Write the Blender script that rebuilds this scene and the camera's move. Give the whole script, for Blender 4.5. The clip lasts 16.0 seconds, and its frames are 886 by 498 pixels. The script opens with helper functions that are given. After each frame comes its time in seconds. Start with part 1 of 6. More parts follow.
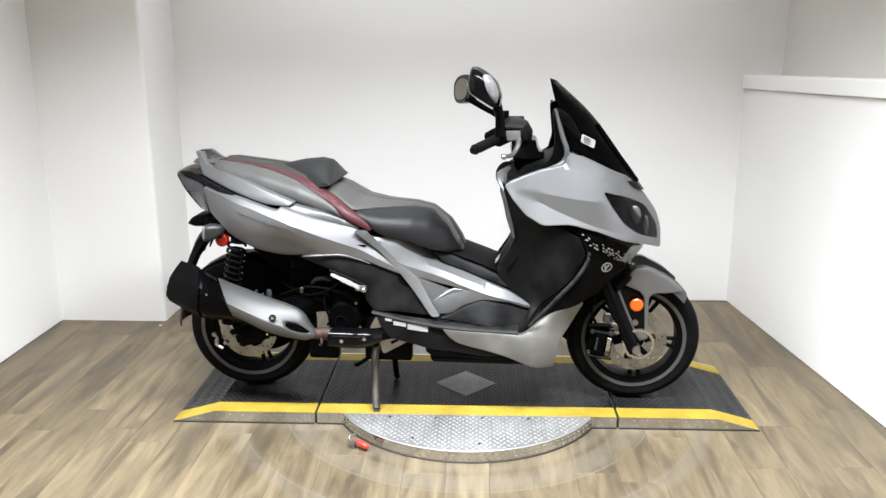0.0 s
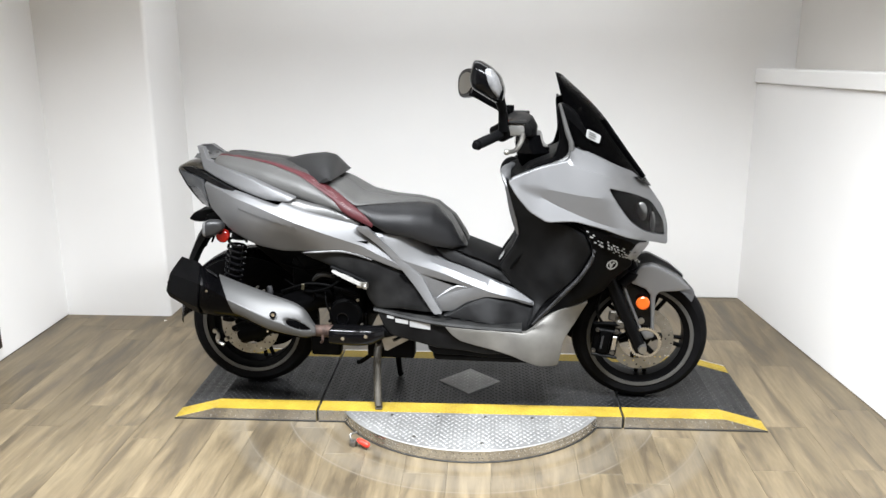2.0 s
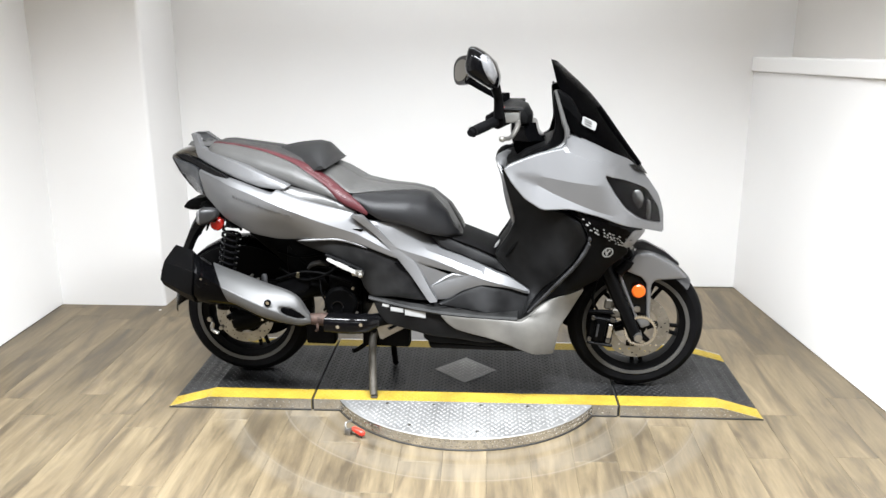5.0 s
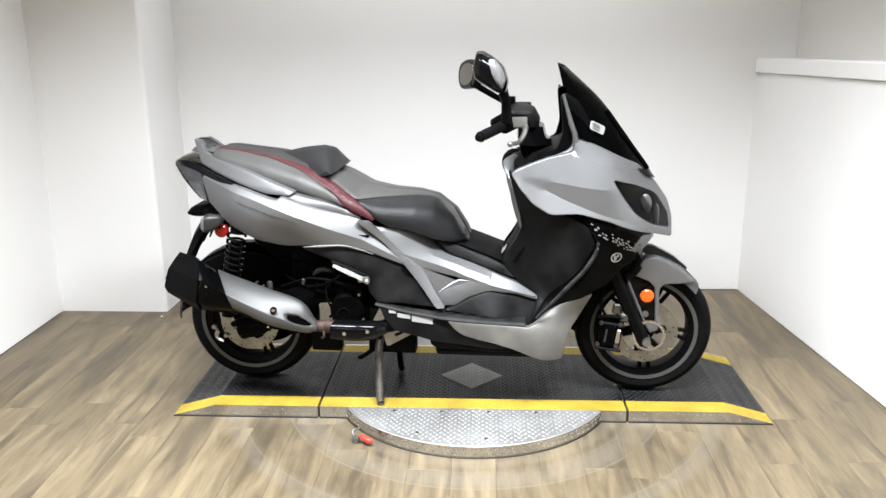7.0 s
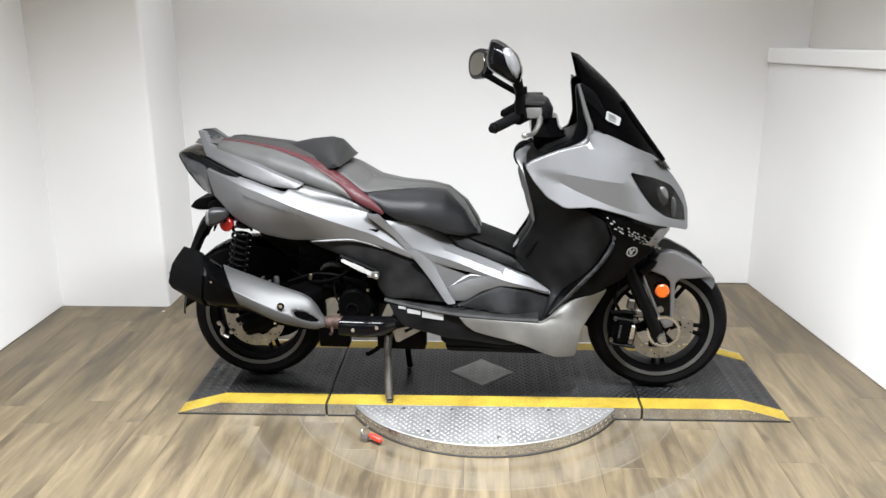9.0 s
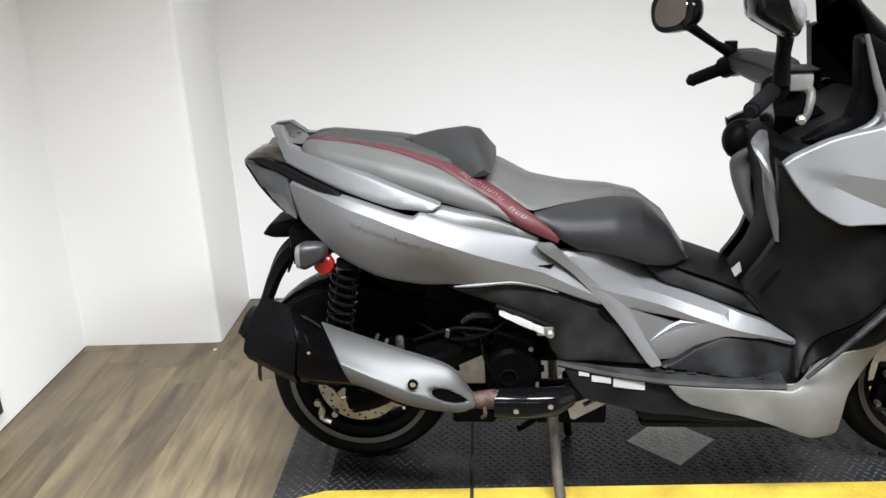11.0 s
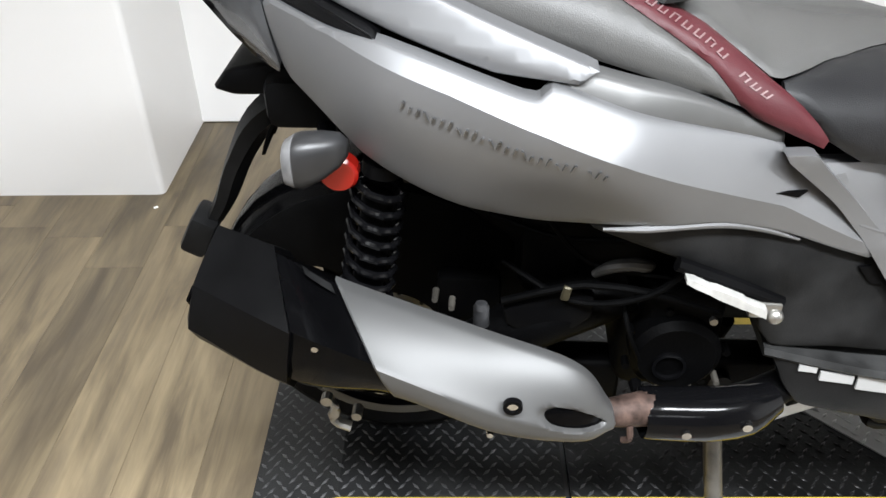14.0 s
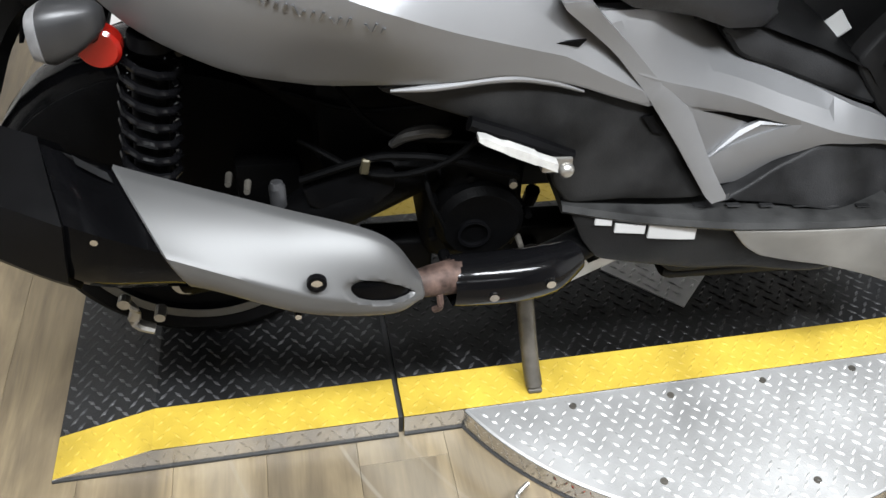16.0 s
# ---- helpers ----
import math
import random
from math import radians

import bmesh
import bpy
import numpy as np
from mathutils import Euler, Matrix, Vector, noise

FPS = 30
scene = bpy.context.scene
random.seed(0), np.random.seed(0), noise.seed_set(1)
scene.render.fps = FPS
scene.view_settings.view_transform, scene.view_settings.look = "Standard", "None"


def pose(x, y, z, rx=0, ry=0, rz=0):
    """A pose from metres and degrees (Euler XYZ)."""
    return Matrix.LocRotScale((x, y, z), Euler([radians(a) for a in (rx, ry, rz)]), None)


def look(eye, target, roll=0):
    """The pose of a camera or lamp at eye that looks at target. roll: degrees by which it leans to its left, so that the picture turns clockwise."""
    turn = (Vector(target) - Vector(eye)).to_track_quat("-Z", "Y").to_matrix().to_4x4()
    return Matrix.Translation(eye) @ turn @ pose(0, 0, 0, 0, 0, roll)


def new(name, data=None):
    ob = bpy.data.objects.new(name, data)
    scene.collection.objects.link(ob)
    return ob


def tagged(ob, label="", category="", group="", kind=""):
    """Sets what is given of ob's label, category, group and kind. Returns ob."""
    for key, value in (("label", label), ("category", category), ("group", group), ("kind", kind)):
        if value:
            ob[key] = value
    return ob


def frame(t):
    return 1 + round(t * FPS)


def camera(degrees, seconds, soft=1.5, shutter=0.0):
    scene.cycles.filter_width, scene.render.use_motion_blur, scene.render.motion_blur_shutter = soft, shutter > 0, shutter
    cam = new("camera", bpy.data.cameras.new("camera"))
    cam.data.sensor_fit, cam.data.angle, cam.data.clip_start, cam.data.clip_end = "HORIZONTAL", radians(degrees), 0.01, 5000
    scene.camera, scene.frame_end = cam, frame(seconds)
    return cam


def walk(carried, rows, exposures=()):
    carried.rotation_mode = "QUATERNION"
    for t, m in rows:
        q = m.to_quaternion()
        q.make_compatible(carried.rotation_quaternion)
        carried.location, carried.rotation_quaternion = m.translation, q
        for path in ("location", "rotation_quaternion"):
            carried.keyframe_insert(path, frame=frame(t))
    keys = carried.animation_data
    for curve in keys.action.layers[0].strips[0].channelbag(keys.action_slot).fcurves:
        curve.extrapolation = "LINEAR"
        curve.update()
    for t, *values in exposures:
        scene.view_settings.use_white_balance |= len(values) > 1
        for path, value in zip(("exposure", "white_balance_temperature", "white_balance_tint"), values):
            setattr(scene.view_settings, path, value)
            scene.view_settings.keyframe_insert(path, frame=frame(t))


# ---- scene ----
cam = camera(56.0, 16.0)
PATH = [
    (0, (0.114, 0.139, 1.508), (0.037, 2.073, 1.002), -0.1),
    (0.5, (0.145, 0.155, 1.506), (0.036, 2.086, 0.997), -0.6),
    (1, (0.131, 0.186, 1.526), (0.03, 2.114, 1.005), -0.2),
    (1.5, (0.137, 0.185, 1.505), (0.025, 2.113, 0.985), -0.1),
    (2, (0.157, 0.187, 1.508), (0.045, 2.115, 0.987), -0.2),
    (2.5, (0.147, 0.191, 1.522), (0.036, 2.116, 0.988), -0.3),
    (3, (0.137, 0.178, 1.504), (0.021, 2.103, 0.972), -0.4),
    (3.5, (0.164, 0.19, 1.512), (0.058, 2.114, 0.974), -0.4),
    (4, (0.164, 0.194, 1.495), (0.053, 2.118, 0.958), -1.0),
    (6.5, (0.139, 0.199, 1.488), (0.047, 2.121, 0.946), 1.4),
    (7, (0.116, 0.223, 1.503), (0.024, 2.147, 0.964), -0.4),
    (7.5, (0.136, 0.225, 1.495), (0.063, 2.148, 0.95), -0.3),
    (8, (0.139, 0.225, 1.496), (0.061, 2.146, 0.948), -0.4),
    (8.5, (0.123, 0.23, 1.5), (0.054, 2.154, 0.957), -0.1),
    (10.8, (-0.396, 1.133, 1.427), (-0.584, 3.011, 0.767), -2.7),
    (11, (-0.447, 1.266, 1.439), (-0.553, 3.152, 0.781), -2.9),
    (11.5, (-0.507, 1.649, 1.412), (-0.717, 3.554, 0.84), -4.1),
    (12, (-0.601, 1.968, 1.39), (-0.618, 3.845, 0.701), -2.1),
    (12.5, (-0.684, 2.187, 1.41), (-0.581, 4.05, 0.69), -3.8),
    (13, (-0.69, 2.272, 1.403), (-0.74, 4.116, 0.63), -3.8),
    (13.5, (-0.7, 2.295, 1.328), (-0.775, 4.025, 0.327), -3.3),
    (14, (-0.705, 2.293, 1.265), (-0.739, 3.914, 0.095), -1.0),
    (14.5, (-0.712, 2.29, 1.227), (-0.701, 3.825, -0.054), 0.6),
    (15, (-0.718, 2.286, 1.202), (-0.675, 3.78, -0.128), 1.4),
    (15.5, (-0.689, 2.281, 1.194), (-0.509, 3.774, -0.123), 2.7),
    (16, (-0.649, 2.272, 1.197), (-0.317, 3.745, -0.115), 2.7),
]
walk(cam, [(t, look(eye, target, roll)) for t, eye, target, roll in PATH],
     [(0.0, -0.09), (1.0, -0.14), (2.5, -0.03), (4.0, 0.09), (6.5, 0.05), (7.0, -0.01), (8.5, -0.15), (11.0, -0.12), (12.5, -0.12), (13.5, -0.06), (14.2, -0.1), (16.0, -0.18)])

# ---- light: ceiling panels of the photo booth ----
world = bpy.data.worlds.new("world")
world.use_nodes = True
world.node_tree.nodes["Background"].inputs[0].default_value = (1.0, 0.97, 0.93, 1)
world.node_tree.nodes["Background"].inputs[1].default_value = 0.0
scene.world = world
CEILING = 2.62


# The pair at y -0.3 is added fill; no panels are known there.
LAMPS = ((-0.85, 2.0, 134), (0.65, 2.0, 134), (-0.85, -0.3, 34), (0.65, -0.3, 34), (-0.62, 4.15, 9), (0.55, 4.15, 9))


def ceiling_lamp(x, y, w, d, watts):
    data = bpy.data.lights.new("panel_light", "AREA")
    data.shape, data.size, data.size_y, data.energy, data.color = "RECTANGLE", w, d, watts, (0.905, 0.947, 0.992)
    data.spread = radians(135)
    ob = new("panel_light", data)
    ob.matrix_world = pose(x, y, CEILING - 0.05)
    return ob


for lx, ly, lp in LAMPS:
    ceiling_lamp(lx, ly, 1.15, 0.28, lp)


# ---- materials ----
def mat(name, col, rough=0.5, metal=0.0, var=0.12, scale=9.0, bump=0.0, fine=220.0, coat=0.0, rvar=0.08, spec=0.5, stretch=(1, 1, 1)):
    m = bpy.data.materials.new(name)
    m.use_nodes = True
    nt = m.node_tree
    b = nt.nodes["Principled BSDF"]
    tc = nt.nodes.new("ShaderNodeTexCoord")
    mp = nt.nodes.new("ShaderNodeMapping")
    mp.inputs["Scale"].default_value = stretch
    nt.links.new(tc.outputs["Object"], mp.inputs["Vector"])
    n1 = nt.nodes.new("ShaderNodeTexNoise")
    n1.inputs["Scale"].default_value, n1.inputs["Detail"].default_value = scale, 6
    n2 = nt.nodes.new("ShaderNodeTexNoise")
    n2.inputs["Scale"].default_value, n2.inputs["Detail"].default_value = fine, 3
    for n in (n1, n2):
        nt.links.new(mp.outputs[0], n.inputs["Vector"])
    ramp = nt.nodes.new("ShaderNodeValToRGB")
    ramp.color_ramp.elements[0].position, ramp.color_ramp.elements[1].position = 0.3, 0.7
    ramp.color_ramp.elements[0].color = (*[c * (1 - var) for c in col], 1)
    ramp.color_ramp.elements[1].color = (*[min(1, c * (1 + var)) for c in col], 1)
    nt.links.new(n1.outputs["Fac"], ramp.inputs["Fac"])
    nt.links.new(ramp.outputs["Color"], b.inputs["Base Color"])
    rr = nt.nodes.new("ShaderNodeMapRange")
    rr.inputs["To Min"].default_value, rr.inputs["To Max"].default_value = max(0.02, rough - rvar), min(1, rough + rvar)
    nt.links.new(n1.outputs["Fac"], rr.inputs["Value"])
    nt.links.new(rr.outputs[0], b.inputs["Roughness"])
    b.inputs["Metallic"].default_value = metal
    b.inputs["Specular IOR Level"].default_value = spec
    b.inputs["Coat Weight"].default_value = coat
    b.inputs["Coat Roughness"].default_value = 0.08
    if bump:
        bp = nt.nodes.new("ShaderNodeBump")
        bp.inputs["Strength"].default_value, bp.inputs["Distance"].default_value = bump, 0.002
        nt.links.new(n2.outputs["Fac"], bp.inputs["Height"])
        nt.links.new(bp.outputs[0], b.inputs["Normal"])
    return m


SILVER = mat("silver_paint", (0.176, 0.177, 0.181), 0.52, 0.75, 0.05, 4, 0.04, 900, 0.0, 0.03)
SILVER_DULL = mat("dull_silver_paint", (0.10, 0.0995, 0.098), 0.42, 0.5, 0.12, 6, 0.05, 700, 0.0, 0.05)
BLACK = mat("black_plastic", (0.0018, 0.0018, 0.002), 0.44, 0, 0.35, 12, 0.12, 500, 0, 0.08, 0.04)
BLACK_DULL = mat("dusty_black_plastic", (0.0060, 0.0060, 0.0062), 0.45, 0, 0.6, 9, 0.2, 420, 0, 0.10, 0.08)
DARKGREY = mat("dark_grey_plastic", (0.0095, 0.0095, 0.0096), 0.5, 0, 0.9, 8, 0.2, 420, 0, 0.14, 0.06)
GLOSS = mat("gloss_black_paint", (0.0022, 0.0022, 0.0025), 0.12, 0, 0.2, 6, 0, 300, 0.0, 0.04, 0.14)
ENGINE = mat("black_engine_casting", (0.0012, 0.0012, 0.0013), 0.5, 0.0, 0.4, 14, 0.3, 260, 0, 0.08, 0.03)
VINYL = mat("grey_seat_vinyl", (0.056, 0.055, 0.053), 0.46, 0, 0.08, 7, 0.25, 700, 0, 0.05, 0.45)
VINYL_TOP = mat("charcoal_seat_vinyl", (0.023, 0.022, 0.0215), 0.5, 0, 0.1, 7, 0.3, 700, 0, 0.05, 0.4)
VINYL_DARK = mat("dark_seat_vinyl", (0.0072, 0.0072, 0.0079), 0.42, 0, 0.3, 5, 0.3, 700, 0, 0.08, 0.28)
RED_VINYL = mat("red_seat_vinyl", (0.055, 0.010, 0.013), 0.5, 0, 0.15, 8, 0.25, 700, 0, 0.05, 0.3)
PINK = mat("pale_print", (0.15, 0.095, 0.095), 0.5, 0, 0.1)
CHROME = mat("chrome", (0.55, 0.55, 0.56), 0.16, 1.0, 0.06)
STEEL = mat("brushed_steel", (0.27, 0.262, 0.245), 0.36, 0.9, 0.2, 20, 0.1, 300)
WORN = mat("worn_steel", (0.085, 0.078, 0.067), 0.5, 0.7, 0.4, 25, 0.3, 200)
RUST = mat("rusty_pipe", (0.050, 0.032, 0.026), 0.6, 0.2, 0.8, 45, 0.3, 180, 0, 0.1, 0.2)
MUFFLER = mat("muffler_satin_silver", (0.085, 0.0845, 0.084), 0.50, 0.6, 0.05, 5, 0.05, 800, 0, 0.04)
RUBBER = mat("tyre_rubber", (0.0032, 0.0032, 0.0036), 0.7, 0, 0.35, 10, 0.25, 240, 0, 0.1, 0.06)
RIMGREY = mat("rim_grey_stripe", (0.060, 0.059, 0.057), 0.5, 0.3, 0.1)
RED_LENS = mat("red_lens", (0.20, 0.007, 0.004), 0.15, 0, 0.1, 20)
ORANGE = mat("orange_reflector", (0.62, 0.10, 0.008), 0.3, 0, 0.06, 60)
CLEAR = mat("smoky_clear_lens", (0.14, 0.14, 0.143), 0.3, 0.1, 0.3, 40)
SMOKE = mat("smoked_lens", (0.0012, 0.0012, 0.0014), 0.08, 0.0, 0.4, 10, 0, 100, 0.0, 0.03, 0.05)
STICKER = mat("white_sticker", (0.27, 0.27, 0.267), 0.5, 0, 0.08)
MIRROR = mat("mirror_glass", (0.24, 0.22, 0.19), 0.05, 1.0, 0.02)
TREAD_BLACK = mat("black_tread_paint", (0.0100, 0.0100, 0.0102), 0.36, 0.0, 0.6, 6, 0.25, 300, 0, 0.14, 0.25)
YELLOW = mat("yellow_line_paint", (0.33, 0.234, 0.030), 0.5, 0, 0.22, 9, 0.2, 300, 0, 0.1, 0.25)
ALU = mat("aluminium_tread_plate", (0.31, 0.308, 0.303), 0.58, 0.75, 0.2, 7, 0.12, 240, 0, 0.1)
ALU_SIDE = mat("polished_aluminium_edge", (0.62, 0.61, 0.59), 0.22, 1.0, 0.08, 9, 0.1, 240, 0, 0.08)
WALL = mat("white_wall_paint", (0.84, 0.83, 0.82), 0.6, 0, 0.02, 1.3, 0.1, 160, 0, 0.05, 0.3)
# White wall toned down: the dim light up there is in the colour.
UPPER = mat("dimmed_wall_paint", (0.68, 0.655, 0.62), 0.7, 0, 0.03, 1.5, 0.1, 160, 0, 0.05, 0.2)
CEIL = mat("ceiling_paint", (0.70, 0.68, 0.65), 0.8, 0, 0.03, 2)
DARKWOOD = mat("dark_stained_frame", (0.03, 0.02, 0.015), 0.5, 0, 0.4, 14, 0.2, 200)
WIRE = mat("black_wire_mesh", (0.03, 0.03, 0.03), 0.45, 0.5)
RED_GRIP = mat("red_plastic_grip", (0.62, 0.035, 0.02), 0.35, 0, 0.1)
SHOWROOM = mat("brown_showroom_wall", (0.20, 0.175, 0.15), 0.8, 0, 0.1, 2.0)
DIRTGAP = mat("dark_gap", (0.012, 0.012, 0.012), 0.7)


def stain_and_shade(m, dark):
    """A ragged oily patch that also paints the scooter's shade into the deck colour."""
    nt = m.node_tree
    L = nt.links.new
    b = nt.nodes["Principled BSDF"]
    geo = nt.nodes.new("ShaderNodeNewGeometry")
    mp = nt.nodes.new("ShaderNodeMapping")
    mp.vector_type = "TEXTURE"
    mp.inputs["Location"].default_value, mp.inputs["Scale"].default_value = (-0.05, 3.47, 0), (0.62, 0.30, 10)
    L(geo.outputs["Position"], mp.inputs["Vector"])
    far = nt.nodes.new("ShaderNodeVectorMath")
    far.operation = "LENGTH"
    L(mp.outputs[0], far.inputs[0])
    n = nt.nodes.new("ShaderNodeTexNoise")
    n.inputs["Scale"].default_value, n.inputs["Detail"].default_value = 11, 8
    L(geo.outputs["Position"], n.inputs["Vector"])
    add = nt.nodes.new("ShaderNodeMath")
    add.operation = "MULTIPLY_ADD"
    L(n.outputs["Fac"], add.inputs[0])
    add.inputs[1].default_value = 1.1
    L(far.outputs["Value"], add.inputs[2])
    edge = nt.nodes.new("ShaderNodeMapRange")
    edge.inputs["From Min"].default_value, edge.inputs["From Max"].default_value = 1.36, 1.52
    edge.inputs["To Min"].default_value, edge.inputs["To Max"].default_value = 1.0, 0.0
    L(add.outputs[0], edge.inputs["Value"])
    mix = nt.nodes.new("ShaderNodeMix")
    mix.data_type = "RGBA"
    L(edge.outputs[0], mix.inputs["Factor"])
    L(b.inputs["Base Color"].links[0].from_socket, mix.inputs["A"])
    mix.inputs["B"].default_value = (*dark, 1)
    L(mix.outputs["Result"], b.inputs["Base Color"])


def floor_material():
    """Wood-print vinyl: long streaks, two tones, grey wear and the scuffed rings round the turntable."""
    m = bpy.data.materials.new("wood_print_vinyl")
    m.use_nodes = True
    nt = m.node_tree
    N, L = nt.nodes.new, nt.links.new
    b = nt.nodes["Principled BSDF"]
    geo, info = N("ShaderNodeNewGeometry"), N("ShaderNodeObjectInfo")
    off = N("ShaderNodeVectorMath")
    off.operation = "SCALE"
    comb = N("ShaderNodeCombineXYZ")
    L(info.outputs["Random"], comb.inputs[0]), L(info.outputs["Random"], comb.inputs[1]), L(info.outputs["Random"], comb.inputs[2])
    L(comb.outputs[0], off.inputs[0])
    off.inputs["Scale"].default_value = 37.0
    add = N("ShaderNodeVectorMath")
    L(geo.outputs["Position"], add.inputs[0]), L(off.outputs[0], add.inputs[1])

    def streak(sx, sy, detail, seed):
        mp = N("ShaderNodeMapping")
        mp.inputs["Scale"].default_value, mp.inputs["Location"].default_value = (sx, sy, 1), (seed, seed * 2, 0)
        L(add.outputs[0], mp.inputs["Vector"])
        n = N("ShaderNodeTexNoise")
        n.inputs["Scale"].default_value, n.inputs["Detail"].default_value, n.inputs["Roughness"].default_value = 1.0, detail, 0.6
        n.inputs["Distortion"].default_value = 0.6
        L(mp.outputs[0], n.inputs["Vector"])
        return n.outputs["Fac"]

    broad, grain, patch = streak(13, 1.9, 5, 3), streak(80, 4, 5, 11), streak(7, 1.7, 4, 7)
    ramp = N("ShaderNodeValToRGB")
    ramp.color_ramp.elements[0].position, ramp.color_ramp.elements[0].color = 0.34, (0.076, 0.058, 0.0358, 1)
    ramp.color_ramp.elements[1].position, ramp.color_ramp.elements[1].color = 0.66, (0.188, 0.147, 0.0880, 1)
    e = ramp.color_ramp.elements.new(0.48)
    e.color = (0.129, 0.099, 0.0588, 1)
    L(broad, ramp.inputs["Fac"])
    mix = N("ShaderNodeMix")
    mix.data_type, mix.blend_type = "RGBA", "OVERLAY"
    mix.inputs["Factor"].default_value = 0.35
    grey = N("ShaderNodeMix")
    grey.data_type = "RGBA"
    gf = N("ShaderNodeMapRange")
    gf.inputs["From Min"].default_value, gf.inputs["From Max"].default_value, gf.inputs["To Max"].default_value = 0.50, 0.66, 0.62
    L(patch, gf.inputs["Value"]), L(gf.outputs[0], grey.inputs["Factor"])
    L(ramp.outputs["Color"], grey.inputs["A"])
    grey.inputs["B"].default_value = (0.078, 0.061, 0.040, 1)
    L(grey.outputs["Result"], mix.inputs["A"]), L(grain, mix.inputs["B"])
    # small knots in the print
    km = N("ShaderNodeMapping")
    km.inputs["Scale"].default_value = (5.5, 2.6, 1)
    L(add.outputs[0], km.inputs["Vector"])
    vor = N("ShaderNodeTexVoronoi")
    vor.inputs["Scale"].default_value = 1.0
    L(km.outputs[0], vor.inputs["Vector"])
    kr = N("ShaderNodeMapRange")
    kr.inputs["From Min"].default_value, kr.inputs["From Max"].default_value = 0.03, 0.10
    kr.inputs["To Min"].default_value, kr.inputs["To Max"].default_value = 0.65, 0.0
    L(vor.outputs["Distance"], kr.inputs["Value"])
    knot = N("ShaderNodeMix")
    knot.data_type = "RGBA"
    L(kr.outputs[0], knot.inputs["Factor"]), L(mix.outputs["Result"], knot.inputs["A"])
    knot.inputs["B"].default_value = (0.055, 0.042, 0.028, 1)
    tone = N("ShaderNodeHueSaturation")
    val = N("ShaderNodeMapRange")
    val.inputs["To Min"].default_value, val.inputs["To Max"].default_value = 0.84, 1.16
    L(info.outputs["Random"], val.inputs["Value"]), L(val.outputs[0], tone.inputs["Value"])
    L(knot.outputs["Result"], tone.inputs["Color"])
    # scuffed rings that the turning plate left on the floor
    d = N("ShaderNodeVectorMath")
    d.operation = "DISTANCE"
    d.inputs[1].default_value = (0.087, 3.41, 0.0)
    L(geo.outputs["Position"], d.inputs[0])
    wob = N("ShaderNodeTexNoise")
    wob.inputs["Scale"].default_value, wob.inputs["Detail"].default_value = 5.0, 5
    L(geo.outputs["Position"], wob.inputs["Vector"])
    total = None
    for r, half, power in ((0.655, 0.006, 0.32), (0.70, 0.07, 0.30), (0.755, 0.005, 0.45), (0.93, 0.006, 0.34), (0.955, 0.05, 0.22), (0.60, 0.03, 0.2)):
        s = N("ShaderNodeMath")
        s.operation = "SUBTRACT"
        L(d.outputs["Value"], s.inputs[0])
        s.inputs[1].default_value = r
        a = N("ShaderNodeMath")
        a.operation = "ABSOLUTE"
        L(s.outputs[0], a.inputs[0])
        mr = N("ShaderNodeMapRange")
        mr.inputs["From Min"].default_value, mr.inputs["From Max"].default_value = half, half * 0.35
        mr.inputs["To Max"].default_value = power
        L(a.outputs[0], mr.inputs["Value"])
        if total is None:
            total = mr.outputs[0]
        else:
            mx = N("ShaderNodeMath")
            mx.operation = "MAXIMUM"
            L(total, mx.inputs[0]), L(mr.outputs[0], mx.inputs[1])
            total = mx.outputs[0]
    pat = N("ShaderNodeMapRange")
    pat.inputs["From Min"].default_value, pat.inputs["From Max"].default_value = 0.28, 0.46
    L(wob.outputs["Fac"], pat.inputs["Value"])
    mul = N("ShaderNodeMath")
    mul.operation = "MULTIPLY"
    L(total, mul.inputs[0]), L(pat.outputs[0], mul.inputs[1])
    scuff = N("ShaderNodeMix")
    scuff.data_type = "RGBA"
    L(mul.outputs[0], scuff.inputs["Factor"]), L(tone.outputs["Color"], scuff.inputs["A"])
    scuff.inputs["B"].default_value = (0.190, 0.172, 0.142, 1)
    L(scuff.outputs["Result"], b.inputs["Base Color"])
    rg = N("ShaderNodeMapRange")
    rg.inputs["To Min"].default_value, rg.inputs["To Max"].default_value = 0.36, 0.6
    L(broad, rg.inputs["Value"]), L(rg.outputs[0], b.inputs["Roughness"])
    bp = N("ShaderNodeBump")
    bp.inputs["Strength"].default_value, bp.inputs["Distance"].default_value = 0.25, 0.001
    L(grain, bp.inputs["Height"]), L(bp.outputs[0], b.inputs["Normal"])
    return m


def lens_material():
    m = bpy.data.materials.new("tinted_clear_lens")
    m.use_nodes = True
    b = m.node_tree.nodes["Principled BSDF"]
    b.inputs["Base Color"].default_value = (0.42, 0.42, 0.43, 1)
    b.inputs["Transmission Weight"].default_value, b.inputs["Roughness"].default_value, b.inputs["IOR"].default_value = 1.0, 0.03, 1.12
    return m


